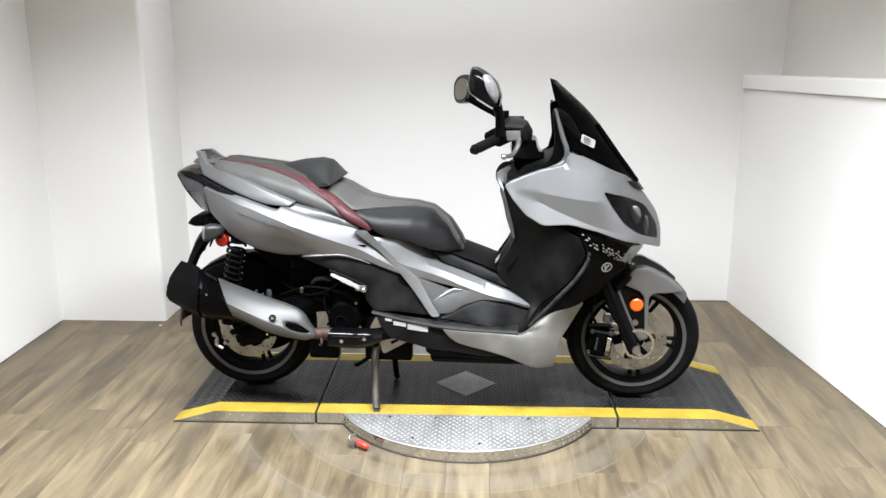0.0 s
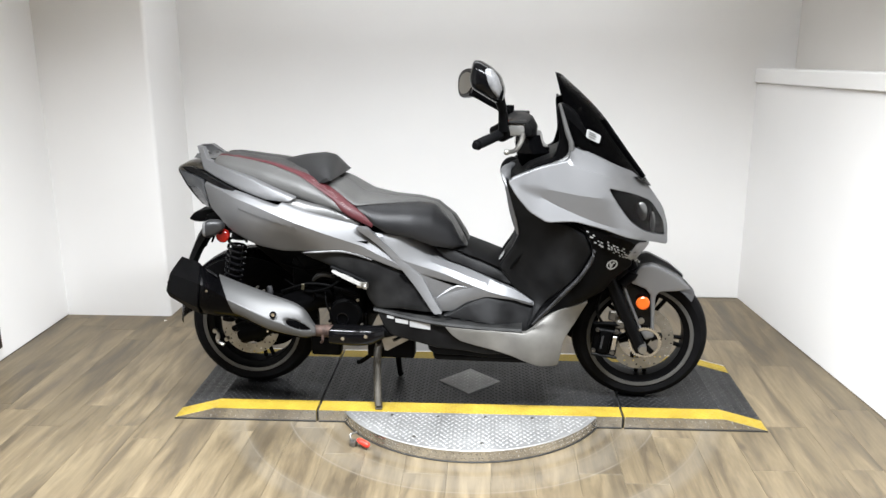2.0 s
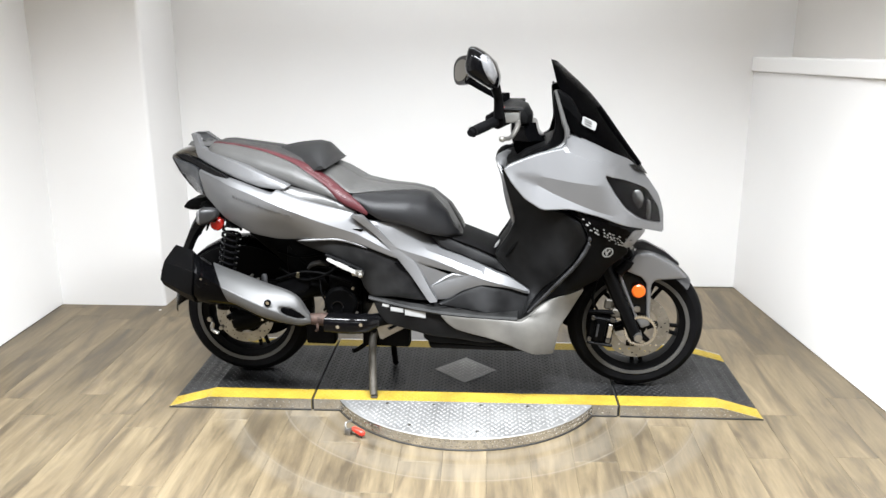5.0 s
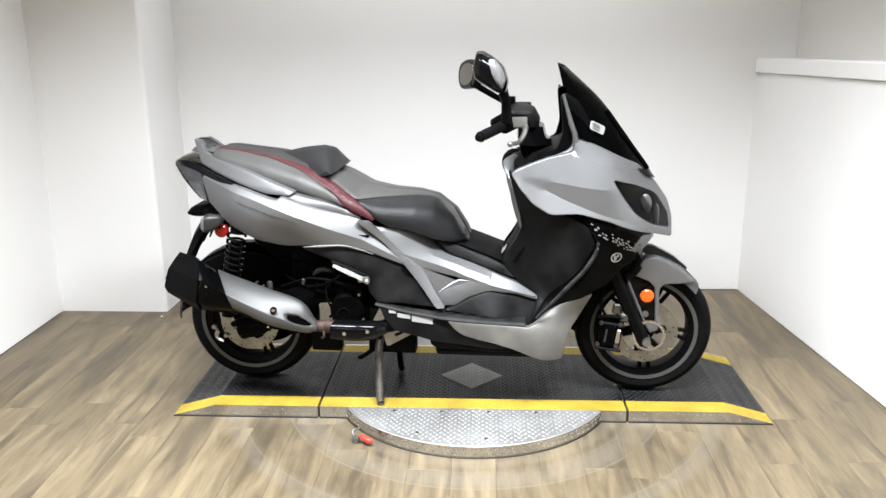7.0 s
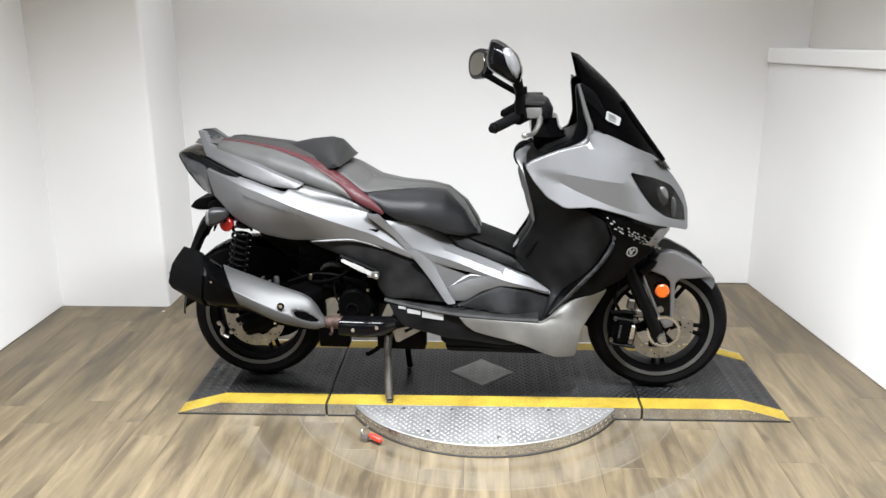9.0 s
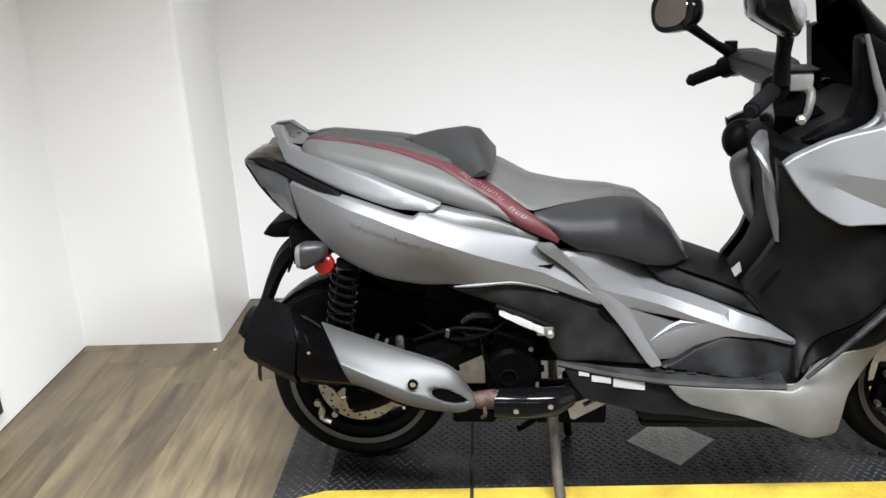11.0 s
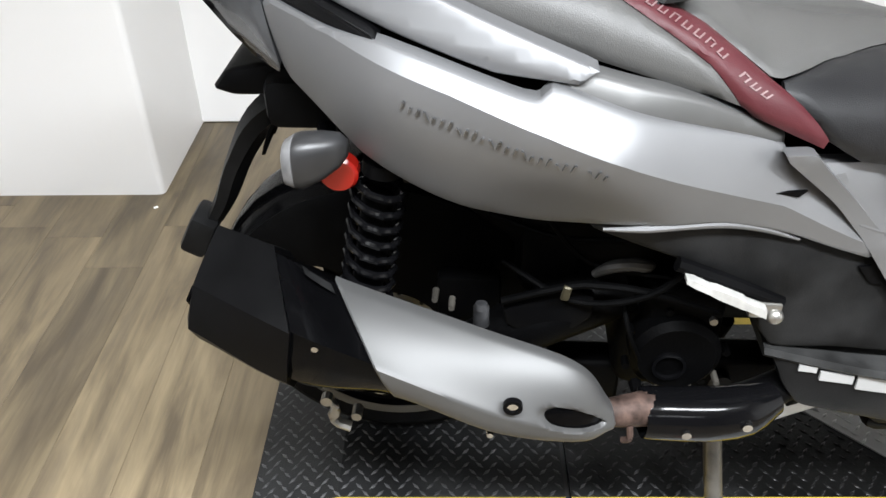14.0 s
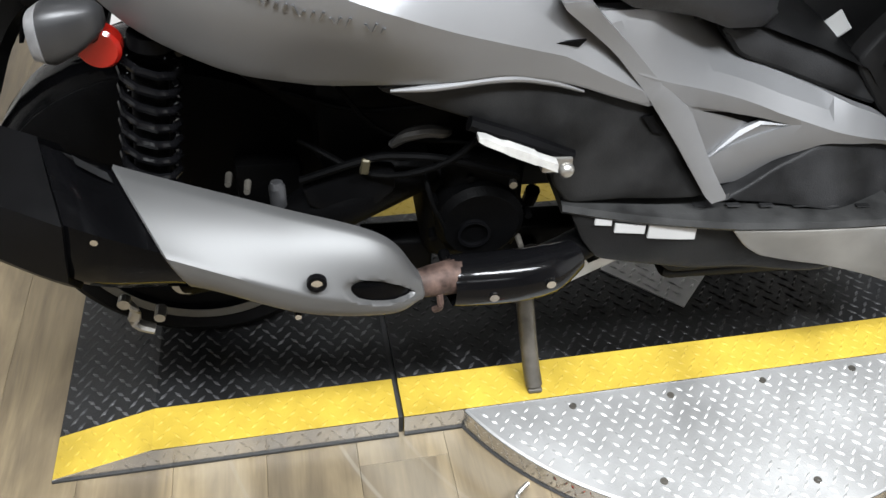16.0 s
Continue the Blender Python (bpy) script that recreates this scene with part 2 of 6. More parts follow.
LENS = lens_material()
BADGE = mat("dark_chrome_badge", (0.15, 0.15, 0.15), 0.3, 0.9, 0.3, 60)
CAP = mat("muffler_cap_plastic", (0.0018, 0.0018, 0.0020), 0.40, 0, 0.2, 30, 0.06, 600, 0, 0.06, 0.06)
# Lozenge tops: slight wear, with their grey glints put into the colour.
TREAD_TOP = mat("worn_glinting_black_tops", (0.050, 0.050, 0.051), 0.32, 0.3, 0.7, 9, 0.1, 300, 0, 0.1, 0.4)
# Plate lozenges: worn, and paler for the light their facets catch.
ALU_TOP = mat("worn_glinting_plate_tops", (0.42, 0.418, 0.41), 0.52, 0.75, 0.25, 12, 0.1, 240, 0, 0.08)
BROWN_LENS = mat("smoked_brown_lens", (0.032, 0.028, 0.022), 0.14, 0.1, 0.35, 14, 0, 100, 0, 0.03, 0.5)
LENS_SPARKLE = mat("sparkling_lens_facet", (0.20, 0.20, 0.20), 0.15, 0.0, 0.15, 30)
INDICATOR = mat("indicator_grey", (0.022, 0.022, 0.023), 0.4, 0.3, 0.1, 20)
VINYL_PAD = mat("pad_vinyl", (0.012, 0.012, 0.0124), 0.45, 0, 0.15, 6, 0.3, 700, 0, 0.05, 0.25)
RESERVOIR = mat("reservoir_grey", (0.16, 0.158, 0.15), 0.4, 0.3, 0.15, 20)
GRIMY = mat("grimy_silver_paint", (0.135, 0.130, 0.120), 0.55, 0.5, 0.3, 7, 0.05, 700, 0.0, 0.08)
CANBLACK = mat("satin_black_can", (0.0014, 0.0014, 0.0016), 0.10, 0, 0.3, 10, 0.0, 500, 0, 0.04, 0.05)
RIM = mat("satin_black_rim", (0.0020, 0.0020, 0.0022), 0.40, 0, 0.3, 8, 0.05, 400, 0, 0.05, 0.05)
PEG = mat("pale_cast_aluminium", (0.34, 0.335, 0.32), 0.5, 0.3, 0.2, 40, 0.2, 300)
BRASS = mat("dull_brass", (0.05, 0.043, 0.025), 0.5, 0.5, 0.3, 40)
ENGINE_GREY = mat("grimy_casting", (0.014, 0.0135, 0.013), 0.55, 0.2, 0.6, 30, 0.2, 200)
TAIL_LENS = mat("grey_tail_lens", (0.060, 0.062, 0.066), 0.14, 0.3, 0.6, 9, 0, 100, 0, 0.03, 0.5)
DUST = mat("dusty_edge", (0.020, 0.020, 0.021), 0.55, 0, 0.7, 30, 0.2, 300, 0, 0.1, 0.2)
DUSTY = mat("trodden_black_plastic", (0.0085, 0.0085, 0.0088), 0.45, 0, 0.7, 11, 0.25, 380, 0, 0.10, 0.10)
BOARD = mat("scuffed_black_footboard", (0.018, 0.018, 0.0178), 0.5, 0, 0.6, 16, 0.2, 300, 0, 0.12, 0.12)
stain_and_shade(TREAD_BLACK, (0.0022, 0.0021, 0.0020))
stain_and_shade(TREAD_TOP, (0.0060, 0.0058, 0.0056))
VINYL_FLOOR = floor_material()


# ---- mesh helpers ----
from mathutils.geometry import delaunay_2d_cdt


def mesh_ob(name, bm, material, parent=None, label="", smooth=35):
    bmesh.ops.recalc_face_normals(bm, faces=bm.faces)
    me = bpy.data.meshes.new(name)
    bm.to_mesh(me)
    bm.free()
    if material:
        me.materials.append(material)
    if smooth:
        me.shade_smooth()
        me.set_sharp_from_angle(angle=radians(smooth))
    ob = new(name, me)
    ob.parent = parent
    if label:
        ob["label"] = label
    return ob


def part(name, bm, material, parent, label="", smooth=35):
    return mesh_ob(name, bm, material, parent, label, smooth)


def empty(name, x, y, z, rz=0.0):
    ob = new(name)
    ob.matrix_world = pose(x, y, z, 0, 0, rz)
    ob.empty_display_size = 0.05
    return ob


def box(bm, x0, x1, y0, y1, z0, z1, bevel=0.0, segs=2, m=None):
    r = bmesh.ops.create_cube(bm, size=1)
    vs = r["verts"]
    bmesh.ops.scale(bm, vec=(x1 - x0, y1 - y0, z1 - z0), verts=vs)
    bmesh.ops.translate(bm, vec=((x0 + x1) / 2, (y0 + y1) / 2, (z0 + z1) / 2), verts=vs)
    if bevel:
        es = list({e for v in vs for e in v.link_edges})
        r = bmesh.ops.bevel(bm, geom=es, offset=bevel, segments=segs, affect="EDGES", profile=0.5)
        vs = list({v for f in r["faces"] for v in f.verts} | {v for v in vs if v.is_valid})
    if m is not None:
        bmesh.ops.transform(bm, matrix=m, verts=[v for v in vs if v.is_valid])
    return vs


def ring_faces(bm, rings, closed=True, caps=True):
    rows = [[bm.verts.new(p) for p in r] for r in rings]
    n = len(rows[0])
    for a, b in zip(rows, rows[1:]):
        for i in range(n if closed else n - 1):
            j = (i + 1) % n
            bm.faces.new((a[i], a[j], b[j], b[i]))
    if caps and closed:
        bm.faces.new(rows[0])
        bm.faces.new(rows[-1])
    return rows


def smooth_path(pts, k=6):
    """Catmull-Rom through the points."""
    P = [Vector(p) for p in pts]
    P = [P[0] * 2 - P[1]] + P + [P[-1] * 2 - P[-2]]
    out = []
    for i in range(1, len(P) - 2):
        for s in range(k):
            t = s / k
            a, b, c, d = P[i - 1], P[i], P[i + 1], P[i + 2]
            out.append(0.5 * (2 * b + (c - a) * t + (2 * a - 5 * b + 4 * c - d) * t * t + (3 * b - a - 3 * c + d) * t ** 3))
    return out + [P[-2]]


def tube(bm, pts, radius, n=12, k=5, flat=1.0):
    """A round tube along the points; radius is a number or one for each point."""
    path = smooth_path(pts, k) if k else [Vector(p) for p in pts]
    rs = radius if isinstance(radius, (list, tuple)) else [radius] * len(pts)
    rings, up = [], Vector((0.13, 0.2, 1)).normalized()
    for i, p in enumerate(path):
        t = (path[min(i + 1, len(path) - 1)] - path[max(i - 1, 0)]).normalized()
        s = t.cross(up)
        s = s.normalized() if s.length > 0.05 else t.cross(Vector((1, 0, 0))).normalized()
        q = s.cross(t)
        f = i / max(1, len(path) - 1) * (len(rs) - 1)
        r = rs[int(f)] + (rs[min(int(f) + 1, len(rs) - 1)] - rs[int(f)]) * (f - int(f))
        rings.append([p + s * (r * math.cos(a)) + q * (r * flat * math.sin(a)) for a in (2 * math.pi * j / n for j in range(n))])
    ring_faces(bm, rings)


def revolve(bm, profile, centre, n=64, axis="y"):
    """Turn a closed profile of (radius, along) about the axle through centre."""
    c = Vector(centre)
    rings = []
    for j in range(n):
        a = 2 * math.pi * j / n
        if axis == "y":
            rings.append([c + Vector((r * math.cos(a), y, r * math.sin(a))) for r, y in profile])
        else:
            rings.append([c + Vector((r * math.cos(a), r * math.sin(a), y)) for r, y in profile])
    rows = [[bm.verts.new(p) for p in r] for r in rings]
    m = len(profile)
    for j in range(n):
        a, b = rows[j], rows[(j + 1) % n]
        for i in range(m):
            k = (i + 1) % m
            bm.faces.new((a[i], a[k], b[k], b[i]))


def cyl(bm, p0, p1, r0, r1=None, n=20):
    tube(bm, [p0, p1], [r0, r1 if r1 is not None else r0], n, 0)


def spread(table):
    """A smooth thin-plate sheet through a few (x, z, value) rows."""
    P = np.array(table, float)
    n = len(P)

    def kern(r):
        return np.where(r > 1e-9, r * r * np.log(np.maximum(r, 1e-9)), 0)

    A = np.zeros((n + 3, n + 3))
    A[:n, :n] = kern(np.linalg.norm(P[:, None, :2] - P[None, :, :2], axis=2)) + np.eye(n) * 2e-3
    A[:n, n], A[:n, n + 1:] = 1, P[:, :2]
    A[n:, :n] = A[:n, n:].T
    c = np.linalg.solve(A, np.r_[P[:, 2], 0, 0, 0])

    def f(q):
        q = np.asarray(q, float)
        r = np.linalg.norm(q[:, None, :] - P[None, :, :2], axis=2)
        return kern(r) @ c[:n] + c[n] + q @ c[n + 1:]

    return f


def rounded(outline, times=2, w=0.12):
    """Cut the corners of a closed outline."""
    for _ in range(times):
        out = []
        for i, a in enumerate(outline):
            p, q = outline[i - 1], outline[(i + 1) % len(outline)]
            out.append((a[0] + (p[0] - a[0]) * w, a[1] + (p[1] - a[1]) * w))
            out.append((a[0] + (q[0] - a[0]) * w, a[1] + (q[1] - a[1]) * w))
        outline = out
    return outline


def dense(outline, step):
    out = []
    for i, a in enumerate(outline):
        b = outline[(i + 1) % len(outline)]
        n = max(1, int(math.ceil(math.dist(a, b) / step)))
        out += [(a[0] + (b[0] - a[0]) * k / n, a[1] + (b[1] - a[1]) * k / n) for k in range(n)]
    return out


def inside(q, poly):
    q, P = np.asarray(q, float), np.asarray(poly, float)
    R = np.roll(P, -1, axis=0)
    x, y = q[:, 0:1], q[:, 1:2]
    with np.errstate(divide="ignore", invalid="ignore"):
        cross = ((P[:, 1] > y) != (R[:, 1] > y)) & (x < (R[:, 0] - P[:, 0]) * (y - P[:, 1]) / (R[:, 1] - P[:, 1]) + P[:, 0])
    return cross.sum(axis=1) % 2 == 1


def edge_distance(q, polys):
    q = np.asarray(q, float)
    best = np.full(len(q), 9.0)
    for poly in polys:
        a = np.asarray(poly, float)
        d = np.roll(a, -1, axis=0) - a
        t = np.clip(((q[:, None] - a) * d).sum(2) / np.maximum((d * d).sum(1), 1e-12), 0, 1)
        best = np.minimum(best, np.linalg.norm(q[:, None] - (a + t[..., None] * d), axis=2).min(1))
    return best


def sheet(outline, step, holes=(), rings=(), lines=()):
    """Fill an outline with small triangles: points, triangles, distance of each point from the edge."""
    loops = [dense(outline, step)] + [dense(h, step) for h in holes]
    pts, edges = [], []
    for lp in loops:
        k = len(pts)
        pts += lp
        edges += [(k + i, k + (i + 1) % len(lp)) for i in range(len(lp))]
    P = np.array(outline, float)
    lo, hi = P.min(0), P.max(0)
    gx, gy = np.arange(lo[0], hi[0], step), np.arange(lo[1], hi[1], step * 0.87)
    grid = np.array([(x + (step / 2 if j % 2 else 0), y) for j, y in enumerate(gy) for x in gx]) if len(gx) and len(gy) else np.zeros((0, 2))
    if len(grid):
        ok = inside(grid, outline) & (edge_distance(grid, loops) > step * 0.55)
        for h in holes:
            ok &= ~inside(grid, h)
        pts += [tuple(p) for p in grid[ok]]
    base = len(sum(loops, []))
    if rings:
        extra = []
        for lp in loops:
            a = np.array(lp)
            d = np.roll(a, -1, axis=0) - np.roll(a, 1, axis=0)
            d = np.stack([-d[:, 1], d[:, 0]], 1) / np.maximum(np.linalg.norm(d, axis=1, keepdims=True), 1e-9)
            for r in rings:
                extra += [a + d * r, a - d * r]
        q = np.concatenate(extra)
        dist = edge_distance(q, loops)
        want = np.concatenate([np.full(len(lp) * 2, r) for lp in loops for r in rings])
        ok = inside(q, outline) & (dist > want * 0.93)
        for h in holes:
            ok &= ~inside(q, h)
        q = q[ok]
        top = max(rings)
        pts = pts[:base] + [p for p in pts[base:] if edge_distance([p], loops)[0] > top + step * 0.35] + [tuple(p) for p in q]
    for line in lines:  # points along the styling creases
        q = []
        for a, b in zip(line, line[1:]):
            n = max(1, int(math.dist(a, b) / (step * 0.6)))
            q += [(a[0] + (b[0] - a[0]) * k / n, a[1] + (b[1] - a[1]) * k / n) for k in range(n)]
        q = np.array(q)
        ok = inside(q, outline) & (edge_distance(q, loops) > 0.003)
        for h in holes:
            ok &= ~inside(q, h)
        q = q[ok]
        if len(q):
            keep = [p for p in pts[base:] if np.linalg.norm(q - np.array(p), axis=1).min() > step * 0.3]
            pts = pts[:base] + [tuple(p) for p in q] + keep
            edges += [(base + i, base + i + 1) for i in range(len(q) - 1) if math.dist(q[i], q[i + 1]) < step]
            base += len(q)
    v, e, f, *_ = delaunay_2d_cdt([Vector(p) for p in pts], edges, [], 0, 1e-6)
    v = np.array([(p.x, p.y) for p in v])
    f = np.array([t for t in f if len(t) == 3])
    mid = v[f].mean(1)
    keep = inside(mid, outline)
    for h in holes:
        keep &= ~inside(mid, h)
    return v, f[keep], edge_distance(v, loops)


def panel(name, outline, reach, material, parent, label="", off=0.0, edge=0.005, depth=0.022, step=0.018, holes=(), side=-1, corner=2, crown=0.0, smooth=28, ridge=None, lean=(0.6, 0.15), folds=(), solid=False):
    """A body panel: an outline in the side plane (along, up), bent to the half width that reach gives, with rolled edges and a returned rim."""
    if corner:
        outline = rounded(outline, corner)
    v, f, d = sheet(outline, step, holes, (edge * 0.12, edge * 0.4, edge) if edge > 0.003 else (),
                    [ridge] if ridge else [fold[0] for fold in folds])
    h = reach(v) + off
    if ridge:  # a styling crease: the sheet leans in above and below this line
        dz = v[:, 1] - np.interp(v[:, 0], [p[0] for p in ridge], [p[1] for p in ridge])
        h = h - lean[0] * np.maximum(0, dz) - lean[1] * np.maximum(0, -dz)
    for line, k in folds:
        h = h + k * np.maximum(0, np.interp(v[:, 0], [p[0] for p in line], [p[1] for p in line]) - v[:, 1])
    k = np.clip(d / edge, 0, 1)
    h = h - edge * (1 - np.sqrt(np.maximum(0, 1 - (1 - k) ** 2))) + crown * (1 - np.exp(-d / 0.05))
    bm = bmesh.new()
    vs = [bm.verts.new((p[0], side * q, p[1])) for p, q in zip(v, h)]
    front = set(vs)
    for t in f:
        bm.faces.new([vs[i] for i in t])
    if solid:  # a back face, for panels that are seen from within
        back = [bm.verts.new((p[0], side * (q - depth), p[1])) for p, q in zip(v, h)]
        for t in f:
            bm.faces.new([back[i] for i in reversed(t)])
    rim = [e for e in bm.edges if len(e.link_faces) == 1 and e.verts[0] in front]
    new_edges = bmesh.ops.extrude_edge_only(bm, edges=rim)["geom"]
    for g in new_edges:
        if isinstance(g, bmesh.types.BMVert):
            g.co.y -= side * depth
    for q in [q for q in bm.verts if not q.link_faces]:
        bm.verts.remove(q)
    if solid:
        bmesh.ops.remove_doubles(bm, verts=bm.verts, dist=1e-5)
    return part(name, bm, material, parent, label, smooth)


def flat(value):
    return lambda q: np.full(len(q), value)


# ---- the room ----
def slab(name, x0, x1, y0, y1, z0, z1, material, m=None, bevel=0.004):
    bm = bmesh.new()
    box(bm, x0, x1, y0, y1, z0, z1, bevel, 1 if bevel < 0.01 else 4, m)
    return tagged(mesh_ob(name, bm, material, smooth=0 if bevel < 0.01 else 40), kind="structure")


slab("wall_back", -1.75, 2.1, 4.77, 4.92, 0, CEILING, WALL)
slab("wall_left", -2.26, -2.11, 1.6, 4.9, 0, CEILING, WALL)
# Unseen walls towards the showroom, made dark to hold down the fill.
slab("wall_left_front", -2.26, -2.11, -1.6, 1.597, 0, CEILING, SHOWROOM)
slab("wall_front", -2.26, 2.8, -1.75, -1.6, 0, CEILING, SHOWROOM)
tagged(slab("wall_column", -2.2, -1.545, 4.32, 4.86, -0.03, CEILING + 0.03, WALL, None, 0.018), label="white boxed-out column beside the back wall", category="wall")
slab("ceiling", -2.3, 2.9, -1.8, 5.0, CEILING, CEILING + 0.1, CEIL)
slab("ground", -2.3, 2.9, -1.8, 5.0, -0.12, -0.006, BLACK_DULL)
# low wall with a capping, and the upper wall set back behind it
RIGHT = pose(1.562, 4.77, 0, 0, 0, 5.9)
low_wall = slab("wall_right", 0, 0.12, -3.3, 0.1, 0, 1.205, WALL, RIGHT)
slab("wall_right_upper", 0.19, 0.34, -3.3, 0.1, 0.9, CEILING, UPPER, RIGHT)
# Unseen as well, and dark for the same low fill.
slab("wall_right_front", 0.0, 0.15, -6.6, -3.303, 0, CEILING, SHOWROOM, RIGHT)
capping = slab("wall_capping", -0.016, 0.192, -3.298, -0.003, 1.205, 1.277, WALL, RIGHT)
for ob in (low_wall, capping):
    for v in ob.data.vertices:  # the capping rises slightly away from the back wall
        if v.co.z > 0.5:
            v.co.z += (4.77 - v.co.y) * 0.036
tagged(capping, label="white painted capping board along the low wall", category="trim")


# ---- the scooter on its turntable ----
scooter = tagged(empty("scooter", -0.031, 3.405, 0.048, -3.0), "silver maxi scooter with grey seat on its centre stand", "scooter")

REAR = spread([(-1.045, .93, .065), (-.97, 1.0, .085), (-.92, .80, .135), (-.945, .76, .08), (-.80, .68, .235), (-.752, .875, .266), (-.51, .84, .322), (-.40, .90, .25),
               (-.257, .68, .266), (-.23, .74, .275), (-.55, .70, .318), (-.565, .775, .350), (-.666, .844, .306), (-.476, .783, .352), (-.735, .826, .290), (-.42, .722, .330), (-.50, .62, .292), (-.25, .53, .285), (-.22, .44, .26), (.013, .40, .235),
               (.127, .49, .19), (.374, .43, .15), (.08, .60, .14), (-.08, .7, .20), (-.019, .367, .264), (-.2, .35, .266), (.2, .34, .262), (.1, .25, .240), (-.05, .28, .250)])
FRONT = spread([(.29, .904, .276), (.27, .72, .15), (.24, .56, .145), (.374, .43, .16), (.40, .60, .20), (.60, .66, .275), (.50, .50, .28), (.36, .37, .27),
                (.68, .62, .22), (.66, .46, .15), (.45, .97, .22), (.5, .84, .29), (.68, .74, .27), (.77, .78, .19), (.87, .70, .04), (.80, .87, .02),
                (.72, .96, .11), (.6, 1.02, .18), (.25, .24, .30), (.42, .2, .27), (.56, .38, .19), (.43, .1, .24), (.79, .6, .13)])


def rail_reach(q):
    d = -0.51 - q[:, 0]
    return np.maximum(0.05, 0.32 - d * 0.54 + 0.05 * np.sin(np.pi * np.clip(d / 0.46, 0, 1)))


RIDGE = [(-0.956, 0.884), (-0.82, 0.866), (-0.727, 0.843), (-0.666, 0.828), (-0.559, 0.796), (-0.476, 0.765), (-0.412, 0.735), (-0.27, 0.673), (-0.13, 0.59)]
LAMP = [(0.615, 0.907), (0.693, 0.878), (0.79, 0.826), (0.84, 0.75), (0.851, 0.688), (0.76, 0.734), (0.701, 0.78), (0.658, 0.837)]
VENT = [(-0.056, 0.551), (0.03, 0.519), (0.085, 0.504), (0.124, 0.493), (0.06, 0.474), (-0.004, 0.453)]
CREASE = [(-0.29, 0.690), (-0.129, 0.612), (-0.087, 0.593), (0.10, 0.515), (0.20, 0.481), (0.29, 0.455), (0.38, 0.425)]
FACET_A = [(0.25, 1.10), (0.47, 1.01), (0.492, 0.982), (0.682, 0.925), (0.90, 0.80)]
FACET_B = [(0.25, 0.912), (0.299, 0.906), (0.62, 0.868), (0.90, 0.80)]
FACET_C = [(0.25, 0.918), (0.299, 0.904), (0.438, 0.838), (0.577, 0.785), (0.74, 0.731), (0.90, 0.66)]


def along(line, x):
    return np.interp(x, [p[0] for p in line], [p[1] for p in line])


def centre_reach(q):
    """Flat lower face with a chamfer above the crease."""
    x, dz = q[:, 0], q[:, 1] - along(CREASE, q[:, 0])
    base = REAR(np.stack([x, along(CREASE, x)], 1))
    return base - np.interp(x, [-0.14, -0.06], [0.30, 0.72]) * np.maximum(0, dz) - np.interp(x, [-0.06, -0.01, 0.17, 0.23], [0.0, 0.9, 0.9, 0.0]) * np.maximum(0, dz - 0.0235) + 0.10 * np.maximum(0, -dz)


def fairing_reach(q):
    """Four plane facets that fan out from the rear corner and run into the rounded nose."""
    x, z = q[:, 0], q[:, 1]
    a, b, c = along(FACET_A, x), along(FACET_B, x), along(FACET_C, x)
    b, a = np.maximum(b, c), np.maximum(np.maximum(b, c), a)
    h = FRONT(np.stack([x, c], 1)) + 0.30 * np.maximum(0, c - z) + 0.05 * np.clip(z - c, 0, b - c) - 0.22 * np.clip(z - b, 0, a - b) - 1.5 * np.maximum(0, z - a)
    k = np.clip((x - 0.60) / 0.16, 0, 1)
    k = k * k * (3 - 2 * k)
    return h * (1 - k) + k * (FRONT(q) + 0.24 * np.maximum(0, c - z))


def body_core():
    """Black inner shell under the panels, rear and front."""
    def hull(rows, name):
        bm = bmesh.new()
        rings = []
        for x, lo, hi, half in rows:
            mid, tall = (lo + hi) / 2, (hi - lo) / 2
            ring = []
            for j in range(24):
                a = 2 * math.pi * j / 24
                c, s = math.cos(a), math.sin(a)
                ring.append((x, half * math.copysign(abs(c) ** 0.5, c), mid + tall * math.copysign(abs(s) ** 0.5, s)))
            rings.append(ring)
        ring_faces(bm, rings)
        part(name, bm, BLACK, scooter)
    hull([(-.96, .87, .93, .04), (-.86, .74, .94, .085), (-.7, .69, .90, .13), (-.5, .67, .85, .19), (-.3, .66, .80, .2), (-.18, .52, .72, .19),
          (-.05, .42, .66, .14), (.06, .33, .60, .11), (.2, .3, .53, .10), (.34, .3, .46, .1)], "inner_frame")
    hull([(.31, .62, .90, .1), (.40, .35, .94, .125), (.5, .35, .97, .14), (.62, .52, .95, .13), (.72, .60, .92, .08), (.80, .68, .84, .03)], "front_frame")


